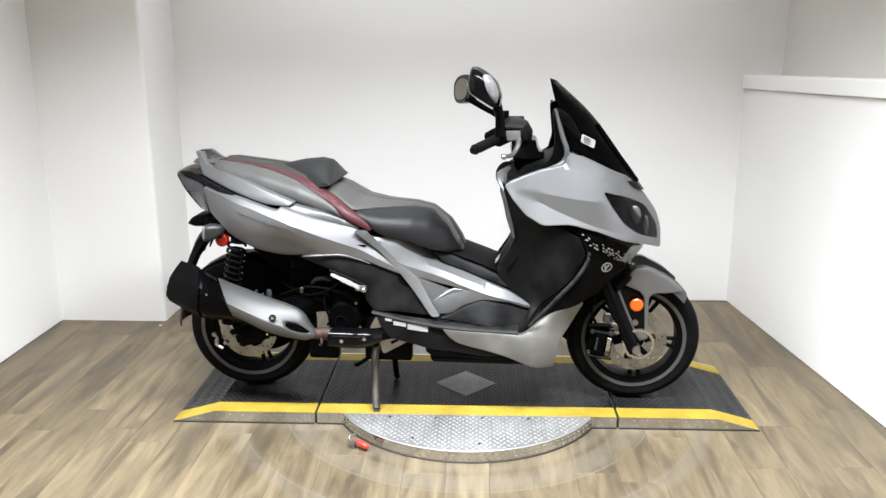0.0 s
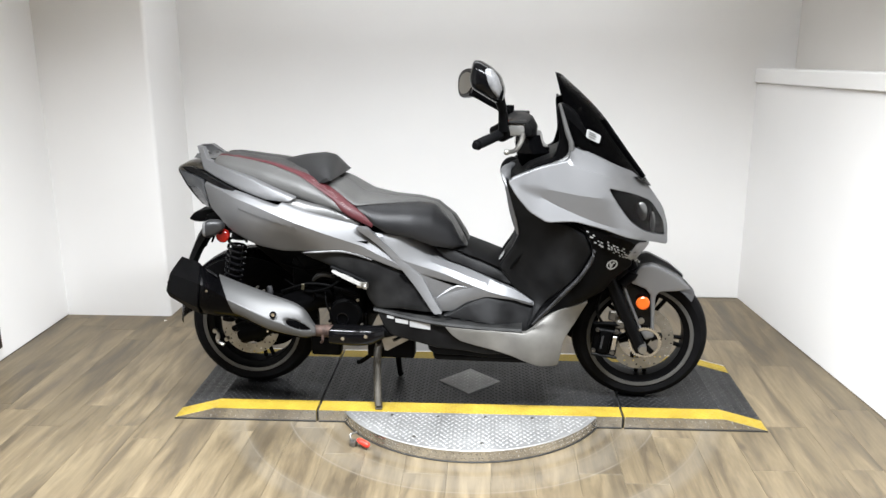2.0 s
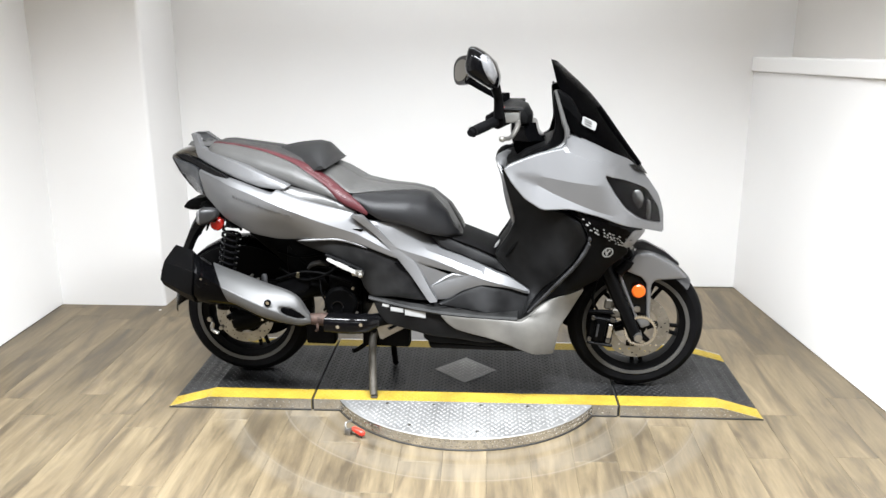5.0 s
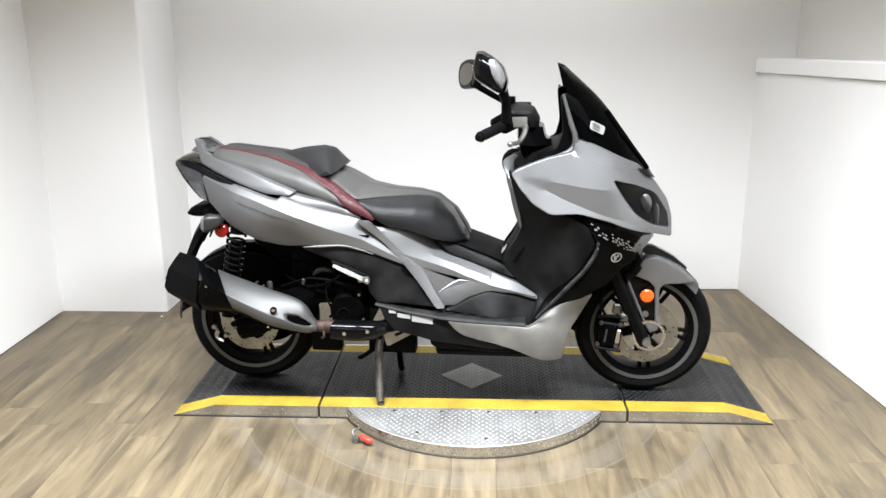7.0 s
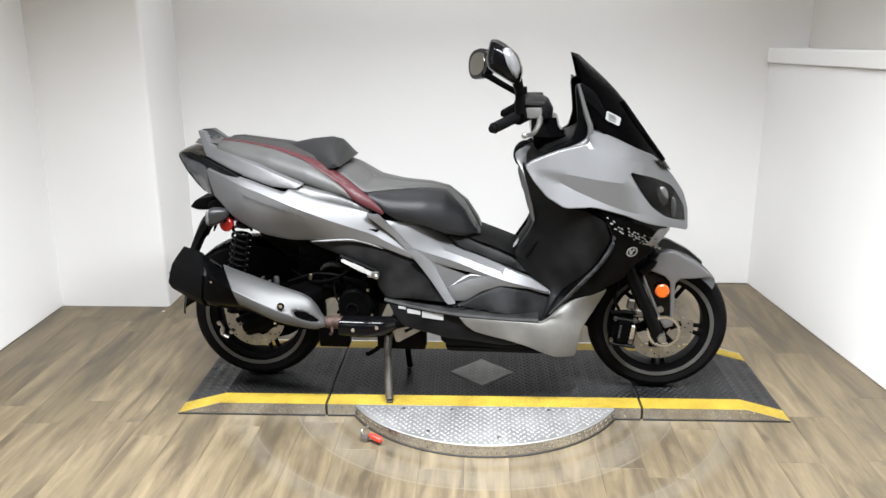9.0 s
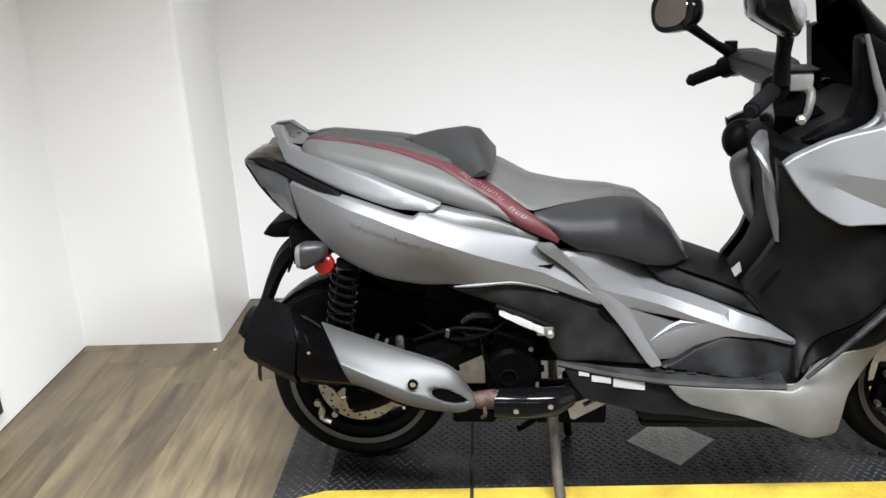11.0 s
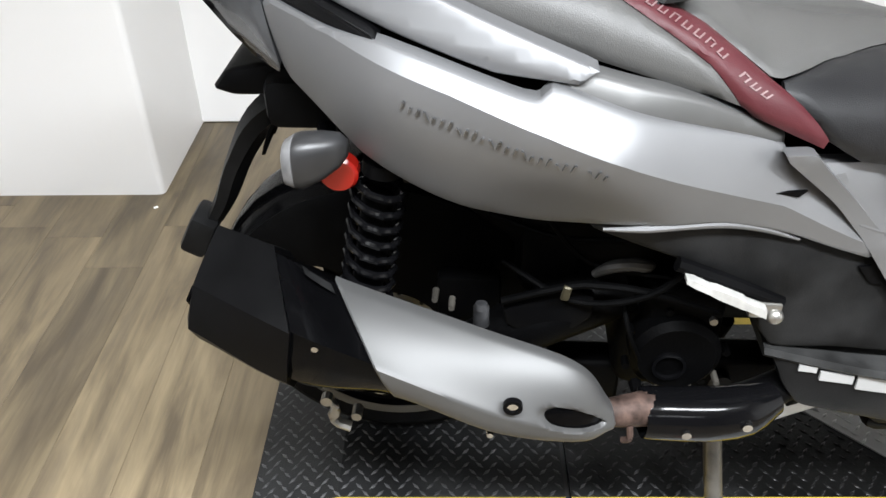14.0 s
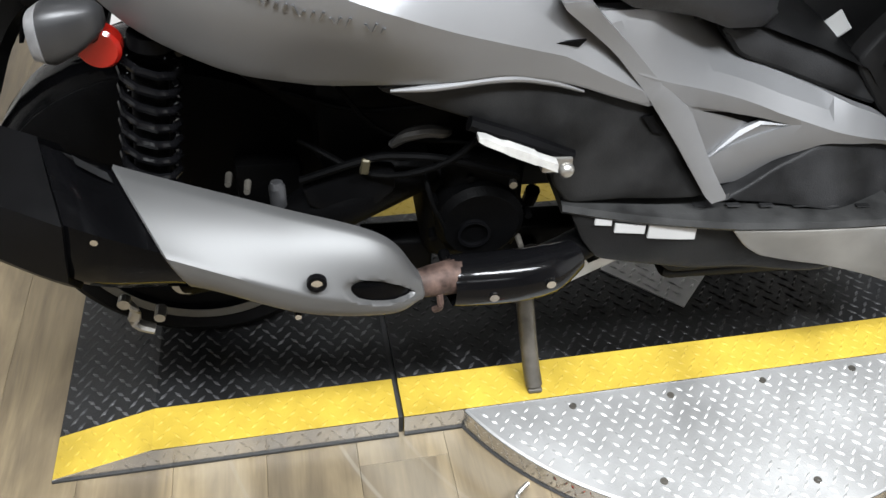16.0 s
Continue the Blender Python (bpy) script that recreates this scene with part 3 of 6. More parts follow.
body_core()
for side, s in ((-1, "right"), (1, "left")):
    panel("side_panel", [(-0.905, 0.882), (-0.817, 0.868), (-0.745, 0.866), (-0.699, 0.857), (-0.572, 0.824), (-0.552, 0.838), (-0.429, 0.794), (-0.28, 0.746), (-0.265, 0.719), (-0.22, 0.7), (-0.144, 0.604), (-0.119, 0.565), (-0.247, 0.626), (-0.349, 0.658), (-0.432, 0.655), (-0.559, 0.646), (-0.662, 0.664), (-0.775, 0.711), (-0.831, 0.748), (-0.885, 0.776)], REAR, SILVER, scooter, "silver painted side panel", 0.014, side=side, crown=0.004,
          ridge=RIDGE, lean=(0.50, 0.12), smooth=13)
    # No hole is cut: a black piece paints the dark inside the slot.
    panel("slot", [(-0.284, 0.691), (-0.243, 0.688), (-0.252, 0.679)], REAR, BLACK, scooter, "small black piece for the dark of a slot", 0.013, 0.002, 0.004, side=side, corner=0)
    panel("seat_trim", [(-0.547, 0.845), (-0.51, 0.844), (-0.388, 0.809), (-0.279, 0.757), (-0.276, 0.733), (-0.429, 0.79), (-0.545, 0.825)], REAR, SILVER_DULL, scooter,
          "dull grey trim strip under the seat", -0.020, 0.006, side=side)
    panel("centre_panel", [(-0.265, 0.721), (-0.143, 0.701), (-0.001, 0.635), (0.032, 0.585), (0.174, 0.531), (0.295, 0.482), (0.373, 0.43), (0.362, 0.42), (0.286, 0.449),
                           (0.188, 0.462), (0.113, 0.436), (0.06, 0.401), (0.007, 0.402), (-0.059, 0.502), (-0.144, 0.604), (-0.204, 0.673)], centre_reach, SILVER, scooter,
          "silver painted centre panel with a wedge vent", 0.014, 0.003, holes=[VENT], side=side, folds=[(CREASE, 0), ([(-0.01, 0.5844), (0.10, 0.5385), (0.19, 0.5079)], 0)], smooth=12)
    panel("centre_strut", [(-0.290, 0.745), (-0.248, 0.742), (-0.225, 0.716), (-0.176, 0.666), (-0.123, 0.608), (-0.058, 0.549), (-0.006, 0.453), (0.026, 0.404), (-0.006, 0.403), (-0.078, 0.508), (-0.146, 0.600), (-0.200, 0.663)], REAR, SILVER, scooter,
          "silver painted diagonal strut", 0.0165, 0.003, side=side, corner=1)
    panel("vent_floor", [(-0.075, 0.565), (0.03, 0.530), (0.085, 0.512), (0.13, 0.497), (0.06, 0.462), (-0.012, 0.438)], lambda q: centre_reach(q) + 0.009 - 0.08 * np.maximum(0, q[:, 0] + 0.066), SILVER, scooter, "recessed silver vent floor", 0.0, 0.002, 0.01, 0.012, side=side, corner=0, smooth=10)
    # Black sheet just over the vent floor; paints the dark of the opening.
    panel("vent_mouth", [(-0.030, 0.534), (0.03, 0.515), (0.096, 0.499), (0.071, 0.489)], lambda q: centre_reach(q) + 0.0105 - 0.08 * np.maximum(0, q[:, 0] + 0.066), ENGINE, scooter, "black sheet for the dark vent opening", 0.0, 0.001, 0.01, 0.007, side=side, corner=0)
    blade = panel("vent_blade", [(0.000, 0.4535), (0.052, 0.485), (0.077, 0.4965), (0.126, 0.4925), (0.06, 0.4725)], lambda q: centre_reach(q) + 0.008, SILVER, scooter,
                  "silver vent blade", 0.0, 0.001, 0.02, 0.01, side=side, corner=0)
    panel("blade_edge", [(-0.004, 0.4525), (0.052, 0.4835), (0.077, 0.4955), (0.127, 0.4925), (0.076, 0.5000), (0.048, 0.4885)], lambda q: centre_reach(q) + 0.0115 - 0.65 * np.maximum(0, q[:, 1] - along([(-0.004, 0.4525), (0.052, 0.4835), (0.077, 0.4955), (0.127, 0.4925)], q[:, 0])), SILVER, blade,
          "bright edge of the vent blade", 0.0, 0.001, 0.006, 0.01, side=side, corner=0)
    panel("tunnel_cover", [(-0.02, 0.645), (0.063, 0.630), (0.172, 0.590), (0.25, 0.56), (0.305, 0.482), (0.174, 0.531), (0.032, 0.585)], REAR, DUSTY, scooter,
          "dusty black tunnel cover", -0.002, 0.02, 0.06, side=side)
    panel("lower_side_cover", [(-0.507, 0.644), (-0.432, 0.655), (-0.349, 0.658), (-0.247, 0.626), (-0.119, 0.565), (-0.059, 0.502), (0.007, 0.402), (-0.142, 0.421), (-0.226, 0.421), (-0.255, 0.463), (-0.268, 0.539), (-0.372, 0.586)], REAR, DARKGREY, scooter, "dark grey textured side cover", -0.004, side=side, crown=0.006)
    # Another uncut hole, its inner dark painted as a black piece.
    panel("cover_slot", [(-0.137, 0.554), (-0.118, 0.552), (-0.095, 0.519), (-0.114, 0.525)], REAR, BLACK, scooter, "small black piece for a dark hole in the side cover", 0.0035, 0.001, 0.004, 0.01, side=side, corner=0)
    # Rolled edge of the dark cover; its white highlight is put in as silver.
    lip = [(-0.483, 0.647), (-0.432, 0.652), (-0.349, 0.654), (-0.289, 0.638), (-0.235, 0.615)]
    bm = bmesh.new()
    tube(bm, [(x, side * (float(REAR(np.array([(x, z)]))[0]) + 0.004), z) for x, z in lip], [.002, .005, .0055, .005, .002], 10, 5)
    part("cover_lip", bm, SILVER, scooter, "rolled upper lip of the side cover, silver for its highlight")
    panel("belly_panel", [(-0.222, 0.412), (0.041, 0.366), (0.06, 0.33), (0.094, 0.306), (0.154, 0.289), (0.218, 0.275), (0.302, 0.254), (0.20, 0.250), (0.0, 0.266), (-0.092, 0.295), (-0.168, 0.317),
                          (-0.2, 0.36)], REAR, BLACK_DULL, scooter, "black belly panel", 0.003, side=side)
    panel("belly_skid", [(-0.035, 0.290), (-0.035, 0.246), (-0.008, 0.224), (0.2, 0.222), (0.40, 0.218), (0.302, 0.262), (0.20, 0.27), (0.0, 0.285)], REAR, BLACK, scooter, "black lower edge of the belly", -0.03, side=side)
    panel("footwell", [(0.065, 0.405), (0.114, 0.434), (0.188, 0.46), (0.286, 0.447), (0.362, 0.418), (0.43, 0.42), (0.40, 0.318), (0.342, 0.325), (0.182, 0.37), (0.019, 0.387)], REAR, DUSTY, scooter,
          "dusty black footwell side", -0.008, side=side)
    bm = bmesh.new()
    rows = []
    for i in range(13):
        x = -0.235 + 0.56 * i / 12
        z = 0.010 + float(along([(-0.235, 0.418), (-0.106, 0.391), (0.03, 0.370), (0.19, 0.358), (0.34, 0.352)], x))
        out = 0.262 + 0.014 * math.sin(math.pi * (i + 1) / 14) ** 0.5
        rows.append([(x, side * 0.17, z), (x, side * (out - 0.006), z - 0.004), (x, side * out, z - 0.012), (x, side * (out - 0.004), z - 0.018), (x, side * 0.17, z - 0.018)])
    ring_faces(bm, rows)
    board = part("footboard", bm, BOARD, scooter, "dusty black footboard", 40)
    for i in range(6):
        for y in (0.235,):
            bm = bmesh.new()
            x = -0.02 + 0.055 * i + (0.02 if y > 0.26 else 0)
            box(bm, x, x + 0.022, side * y - 0.005, side * y + 0.005, 0.3855 - 0.0042 * i, 0.3875 - 0.0042 * i, 0.001, 1)
            part("grip_stud", bm, DUSTY, board, smooth=0)
    bm = bmesh.new()
    tube(bm, [(0.545, side * 0.262, 0.735), (0.577, side * 0.278, 0.668), (0.540, side * 0.287, 0.588), (0.472, side * 0.290, 0.508), (0.365, side * 0.278, 0.385)], [0.006, 0.011, 0.013, 0.013, 0.008], 10, 5, 0.6)
    part("shield_edge", bm, DUST, scooter, "scuffed edge of the leg shield")
    panel("lower_fairing", [(0.034, 0.364), (0.12, 0.356), (0.239, 0.350), (0.335, 0.345), (0.363, 0.36), (0.468, 0.432), (0.573, 0.473), (0.525, 0.375), (0.483, 0.313), (0.464, 0.213), (0.44, 0.214), (0.387, 0.221),
                            (0.302, 0.255), (0.218, 0.276), (0.154, 0.29), (0.094, 0.307), (0.063, 0.329)], lambda q: 0.274 + np.clip((q[:, 0] - 0.2) / 0.2, 0, 1) * (FRONT(q) - 0.274), GRIMY, scooter,
          "silver lower fairing with road grime", 0.0, 0.004, side=side)
    panel("leg_shield", [(0.253, 0.936), (0.29, 0.777), (0.306, 0.703), (0.281, 0.642), (0.228, 0.562), (0.295, 0.481), (0.373, 0.436), (0.342, 0.356), (0.465, 0.506), (0.534, 0.586),
                         (0.571, 0.664), (0.547, 0.73), (0.485, 0.769), (0.405, 0.774), (0.341, 0.826), (0.289, 0.894)], FRONT, BLACK_DULL, scooter, "dusty black inner leg shield", 0.0, 0.012, side=side)
    panel("front_side_cover", [(0.485, 0.78), (0.557, 0.731), (0.575, 0.664), (0.534, 0.586), (0.465, 0.506), (0.352, 0.37), (0.468, 0.432), (0.572, 0.479), (0.627, 0.499), (0.656, 0.545),
                               (0.73, 0.595), (0.698, 0.665), (0.609, 0.72)], FRONT, BLACK, scooter, "black front side cover", 0.0, side=side)
    panel("front_fairing", [(0.264, 0.92), (0.288, 0.937), (0.379, 0.97), (0.481, 0.999), (0.49, 1.046), (0.605, 0.993), (0.718, 0.937), (0.795, 0.86), (0.842, 0.794), (0.863, 0.728),
                            (0.868, 0.648), (0.79, 0.687), (0.693, 0.723), (0.607, 0.759), (0.505, 0.786), (0.405, 0.776), (0.342, 0.815), (0.295, 0.871)], fairing_reach, SILVER, scooter,
          "silver painted front fairing", 0.012, 0.004, step=0.013, side=side, smooth=14,
          holes=[rounded(LAMP, 1)], folds=[([(0.500, 0.9796), (0.66, 0.9316)], 0), ([(0.40, 0.8940), (0.60, 0.8704)], 0), ([(0.38, 0.8655), (0.438, 0.838), (0.577, 0.785), (0.72, 0.7376)], 0)])
    lamp = panel("headlight", LAMP, fairing_reach, LENS, scooter, "tinted headlight lens", 0.010, 0.006, 0.004, side=side, corner=1)
    panel("lamp_housing", [(0.600, 0.915), (0.693, 0.888), (0.80, 0.835), (0.85, 0.75), (0.86, 0.680), (0.755, 0.724), (0.69, 0.775), (0.645, 0.837)], fairing_reach, BLACK_DULL, lamp, "dark grey headlight housing", -0.03, 0.004, 0.004, side=side)
    for cx, cz, tall, wide in ((0.745, 0.800, 0.036, 0.024), (0.792, 0.752, 0.040, 0.012)):
        bm = bmesh.new()
        y = float(fairing_reach(np.array([(cx, cz)]))[0]) - 0.012
        bmesh.ops.create_uvsphere(bm, u_segments=18, v_segments=10, radius=1.0, matrix=Matrix.Translation((cx, side * y, cz)) @ Matrix.Diagonal((wide, 0.008, tall, 1)))
        part("reflector_bowl", bm, SILVER_DULL, lamp, "grey headlight reflector", 60)
    strip_light = panel("running_light", [(0.505, 0.782), (0.607, 0.757), (0.79, 0.684), (0.727, 0.614), (0.643, 0.679)], FRONT, SMOKE, scooter, "faceted running light strip", 0.004, 0.004, side=side)
    # Facets pale or dark at random: the lens sparkle is in their colour.
    for i in range(16):
        px, pz = 0.545 + 0.0125 * i, 0.752 - 0.0066 * i
        for j in range(4 if i > 4 else 3):
            x, z = px + 0.004 * j + random.uniform(-.003, .003), pz - 0.013 * j + random.uniform(-.003, .003)
            panel("facet", [(x, z), (x + random.uniform(.004, .011), z - 0.005), (x + 0.006, z - random.uniform(.007, .011)), (x - 0.002, z - 0.005)], FRONT, LENS_SPARKLE if random.random() < 0.55 else SMOKE, strip_light, "", 0.009, 0.002, 0.004, 0.03, side=side, corner=0)
    panel("light_tip", [(0.735, 0.695), (0.79, 0.684), (0.727, 0.614), (0.70, 0.636)], FRONT, CLEAR, strip_light, "clear running light tip", 0.008, 0.004, 0.006, side=side, corner=1)
    panel("grab_rail", [(-0.974, 0.997), (-0.939, 0.996), (-0.907, 0.956), (-0.816, 0.938), (-0.685, 0.909), (-0.506, 0.851), (-0.527, 0.836), (-0.617, 0.84), (-0.738, 0.868), (-0.919, 0.915)],
          rail_reach, SILVER, scooter, "grey passenger grab rail", 0.0, 0.004, 0.030, 0.012, side=side, corner=0,
          ridge=[(-0.972, 0.935), (-0.922, 0.922), (-0.831, 0.900), (-0.681, 0.868), (-0.519, 0.8405)], lean=(0.50, -0.10), smooth=22, solid=True)
    panel("tail_light", [(-1.045, 0.919), (-0.979, 0.927), (-0.907, 0.908), (-0.76, 0.872), (-0.745, 0.862), (-0.809, 0.866), (-0.851, 0.872), (-0.896, 0.880), (-0.94, 0.893), (-0.989, 0.901)], REAR, GLOSS, scooter, "gloss black band under the grab rail", 0.002, 0.004, 0.05, 0.012, side=side)
    panel("tail_cover", [(-1.043, 0.910), (-0.989, 0.899), (-0.94, 0.891), (-0.905, 0.881), (-0.887, 0.779), (-0.933, 0.782), (-0.967, 0.808), (-1.007, 0.851)], REAR, TAIL_LENS, scooter,
          "smoky grey tail light lens", 0.0135, 0.002, 0.05, 0.012, side=side)
    panel("lens_rim", [(-1.043, 0.908), (-1.036, 0.906), (-1.000, 0.858), (-0.962, 0.816), (-0.926, 0.789), (-0.933, 0.780), (-0.969, 0.804), (-1.009, 0.848)], REAR, SMOKE, scooter,
          "dark lower rim of the tail lens", 0.0145, 0.002, 0.01, 0.012, side=side, corner=1)


bm = bmesh.new()
ring_faces(bm, [[(x, half * t, z + .014 * (1 - t * t)) for t in (-1 + 2 * j / 12 for j in range(13))] for x, z, half in ((-.10, .668, .17), (-.02, .642, .155), (.063, .628, .140), (.172, .588, .140), (.25, .556, .148), (.300, .50, .15))], closed=False)
bmesh.ops.solidify(bm, geom=bm.faces[:], thickness=0.006)
part("tunnel_top", bm, DUSTY, scooter, "dusty black tunnel top", 60)

# -- seat: zones in (along, round) on one upholstered form --
SEAT_X = [-0.888, -0.878, -0.855, -0.82, -0.65, -0.50, -0.38, -0.30, -0.20, -0.09, -0.02, 0.05, 0.09, 0.105]
SEAT_TOP = [0.946, 0.968, 0.982, 0.984, 0.962, 0.930, 0.882, 0.834, 0.817, 0.810, 0.795, 0.740, 0.676, 0.638]
SEAT_LOW = [0.936, 0.930, 0.924, 0.912, 0.872, 0.836, 0.800, 0.765, 0.716, 0.688, 0.655, 0.637, 0.634, 0.636]
SEAT_HALF = [0.10, 0.128, 0.150, 0.170, 0.230, 0.268, 0.275, 0.278, 0.265, 0.235, 0.205, 0.165, 0.125, 0.09]


def seat_point(x, r, side=-1, off=0.0):
    """r runs from 0 at the lower edge to 1 on the centre line."""
    top, low, half = (float(np.interp(x, SEAT_X, c)) for c in (SEAT_TOP, SEAT_LOW, SEAT_HALF))
    a = r * math.pi / 2
    y = side * (half + off) * max(0.0, math.cos(a)) ** (0.5 if side < 0 else 0.9) * (1.0 if side < 0 else 0.86)
    return (x, y, low + (top - low + off) * math.sin(a) ** 0.76 - 0.045 * (y + 0.14))


def seat_zone(name, outline, material, label, side, off=0.0, depth=0.012, corner=1):
    o = rounded([(x, r * 0.35) for x, r in outline], corner, 0.12) if corner else [(x, r * 0.35) for x, r in outline]
    v, f, d = sheet(o, 0.014)
    bm = bmesh.new()
    vs = []
    for (x, r), q in zip(v, d):
        r = min(1.0, max(0.0, r / 0.35))
        vs.append(bm.verts.new(seat_point(x, r, side, off - 0.004 * max(0.0, 1 - q / 0.006))))
    for t in f:
        bm.faces.new([vs[i] for i in t])
    for g in bmesh.ops.extrude_edge_only(bm, edges=[e for e in bm.edges if len(e.link_faces) == 1])["geom"]:
        if isinstance(g, bmesh.types.BMVert):
            c = Vector((g.co.x, 0, g.co.z - 0.08))
            g.co += (c - g.co).normalized() * depth
    return part(name, bm, material, scooter, label, 45)


STRIPE_TOP = [(-0.880, 0.77), (-0.846, 0.76), (-0.738, 0.82), (-0.618, 0.80), (-0.546, 0.76), (-0.47, 0.70), (-0.41, 0.62), (-0.354, 0.52), (-0.298, 0.38)]
STRIPE_LOW = [(-0.880, 0.71), (-0.846, 0.69), (-0.738, 0.735), (-0.622, 0.69), (-0.534, 0.59), (-0.478, 0.47), (-0.422, 0.34), (-0.374, 0.20), (-0.335, 0.0)]
DARK_LINE = [(-0.300, 0.46), (-0.216, 0.72), (-0.150, 0.84), (-0.096, 0.90), (-0.036, 0.96), (-0.004, 0.95), (0.018, 0.85), (0.048, 0.72), (0.068, 0.55), (0.095, 0.26), (0.098, 0.0)]
RIGHT_TOP, RIGHT_LOW = STRIPE_TOP, STRIPE_LOW
for side in (-1, 1):
    k = 1.0 if side < 0 else 0.86
    STRIPE_TOP, STRIPE_LOW = [(x, r * k) for x, r in RIGHT_TOP], [(x, r * k) for x, r in RIGHT_LOW]
    seat_zone("seat_side", [(-0.886, 0.0), *[(x, r - 0.004) for x, r in STRIPE_LOW]], VINYL, "grey vinyl passenger seat side", side)
    seat_zone("seat_stripe", [*STRIPE_LOW, (-0.22, 0.0), *reversed(STRIPE_TOP)], RED_VINYL, "dark red vinyl stripe", side, 0.001)
    seat_zone("rear_seat_top", [(-0.886, 0.5), (-0.880, 0.776 * k), *[(x, r + 0.006) for x, r in STRIPE_TOP[1:6]], (-0.46, 1.0), (-0.886, 1.0)], VINYL_TOP, "charcoal vinyl passenger seat top", side)
    low = 1.0 if side < 0 else 0.8
    DARK_EDGE = [(x, r * low) for x, r in DARK_LINE]
    seat_zone("front_seat_top", [(-0.46, 1.0), (-0.47, 0.706 * k), (-0.41, 0.626 * k), (-0.354, 0.526 * k), (-0.298, 0.41 * low), *DARK_EDGE[1:], (0.104, 0.0), (0.104, 1.0)], VINYL, "grey vinyl rider seat top", side)
    seat_zone("front_seat_side", [(-0.22, 0.0), (-0.298, 0.37 * low), *[(x, r - 0.006) for x, r in DARK_EDGE[1:]]], VINYL_DARK, "dark vinyl rider seat side", side)


def stripe_print():
    """Pale slanted bars where the seat stripe carries its model print."""
    def centre(x):
        return (np.interp(x, *zip(*RIGHT_LOW)) + np.interp(x, *zip(*RIGHT_TOP))) / 2

    for i in range(12):
        if i == 8:
            continue
        x = -0.463 + 0.0132 * i
        c, drop = centre(x), centre(x + 0.001) - centre(x)
        drop *= 1000

        def spot(along, up):
            return (x + along + up * 0.010, c + along * drop + up * 0.085)
        strokes = [((0, -.40), (.0016, -.40), (.0016, .40), (0, .40)), ((.0064, -.40), (.0080, -.40), (.0080, .28 + .12 * (i % 2)), (.0064, .28 + .12 * (i % 2))),
                   ((.0022, -.40), (.0058, -.40), (.0058, -.27), (.0022, -.27)) if i % 3 else ((.0022, .27), (.0058, .27), (.0058, .40), (.0022, .40))]
        for s in strokes:
            seat_zone("print_bar", [spot(*q) for q in s], PINK, "pale printed bar", -1, 0.0062, 0.002, 0)


stripe_print()


def back_pad():
    """Wedge-shaped lumbar pad between rider and passenger."""
    bm = bmesh.new()
    rings = []
    half, far = 0.224, 0.12
    for i in range(25):
        y = -half + (half + far) * i / 24
        k = max(0.02, 1 - (abs(y) / (half if y < 0 else far)) ** 1.6)
        back = Vector((-0.43 - 0.185 * k, y, 0.892 + 0.06 * k))
        top = Vector((-0.405 - 0.058 * k, y, 0.910 + 0.066 * k))
        crest = Vector((-0.396 - 0.03 * k, y, 0.902 + 0.066 * k))
        front = Vector((-0.39 + 0.005 * k, y, 0.902 - 0.004 * k))
        low = Vector((-0.41 - 0.1 * k, y, 0.895 + 0.04 * k))
        for p in (back, top, crest, front, low):
            p.z -= 0.08 * max(0.0, y)
        ring = [back, back.lerp(top, 0.5) + Vector((0, 0, 0.004)), top, crest, crest.lerp(front, 0.6) + Vector((0.004, 0, 0)), front, low]
        rings.append(ring)
    ring_faces(bm, rings)
    bmesh.ops.bevel(bm, geom=[e for e in bm.edges if e.calc_face_angle(0) > 0.7], offset=0.010, segments=3, affect="EDGES")
    part("back_pad", bm, VINYL_PAD, scooter, "dark vinyl lumbar pad", 50)
    bm = bmesh.new()
    line = []
    for i in range(13):
        y = -half * 0.985 + (half + far) * 0.985 * i / 12
        k = max(0.02, 1 - (abs(y) / (half if y < 0 else far)) ** 1.6)
        line.append((-0.432 - 0.186 * k, y, 0.888 + 0.059 * k))
    tube(bm, line, 0.0045, 8)
    part("pad_piping", bm, VINYL_DARK, scooter, "black piping round the pad")


back_pad()


def lettering(count, start, end, height, slant, reach, material, name, label):
    """A row of slanted bars that stands for a model badge."""
    a, b = Vector(start), Vector(end)
    run = (b - a) / count
    up = Vector((slant, 1.0)).normalized() * height
    for i in range(count):
        if i == count - 4:
            continue
        p = a + run * i
        tall = up * (1.0, 0.62, 0.8)[i % 3]
        if i % 4 == 3:
            tall = Vector((-tall.x, tall.y))
            p = p + run * 0.4
        o = [p, p + run * 0.3, p + run * 0.3 + tall, p + tall]
        panel(name, [tuple(x) for x in o], reach, material, scooter, label, 0.0075, 0.001, 0.004, 0.02, corner=0, side=-1)


def side_badge(q):
    dz = q[:, 1] - np.interp(q[:, 0], [p[0] for p in RIDGE], [p[1] for p in RIDGE])
    return REAR(q) + 0.0145 - 0.16 * np.maximum(0, -dz)


lettering(26, (-0.722, 0.803), (-0.488, 0.744), 0.011, 0.35, side_badge, BADGE, "badge_bar", "raised chrome badge bar")

# -- wheels --
TYRE = [(.196, -.043), (.212, -.052), (.234, -.056), (.251, -.047), (.262, -.026), (.266, 0), (.262, .026), (.251, .047), (.234, .056), (.212, .052), (.196, .043), (.192, 0)]


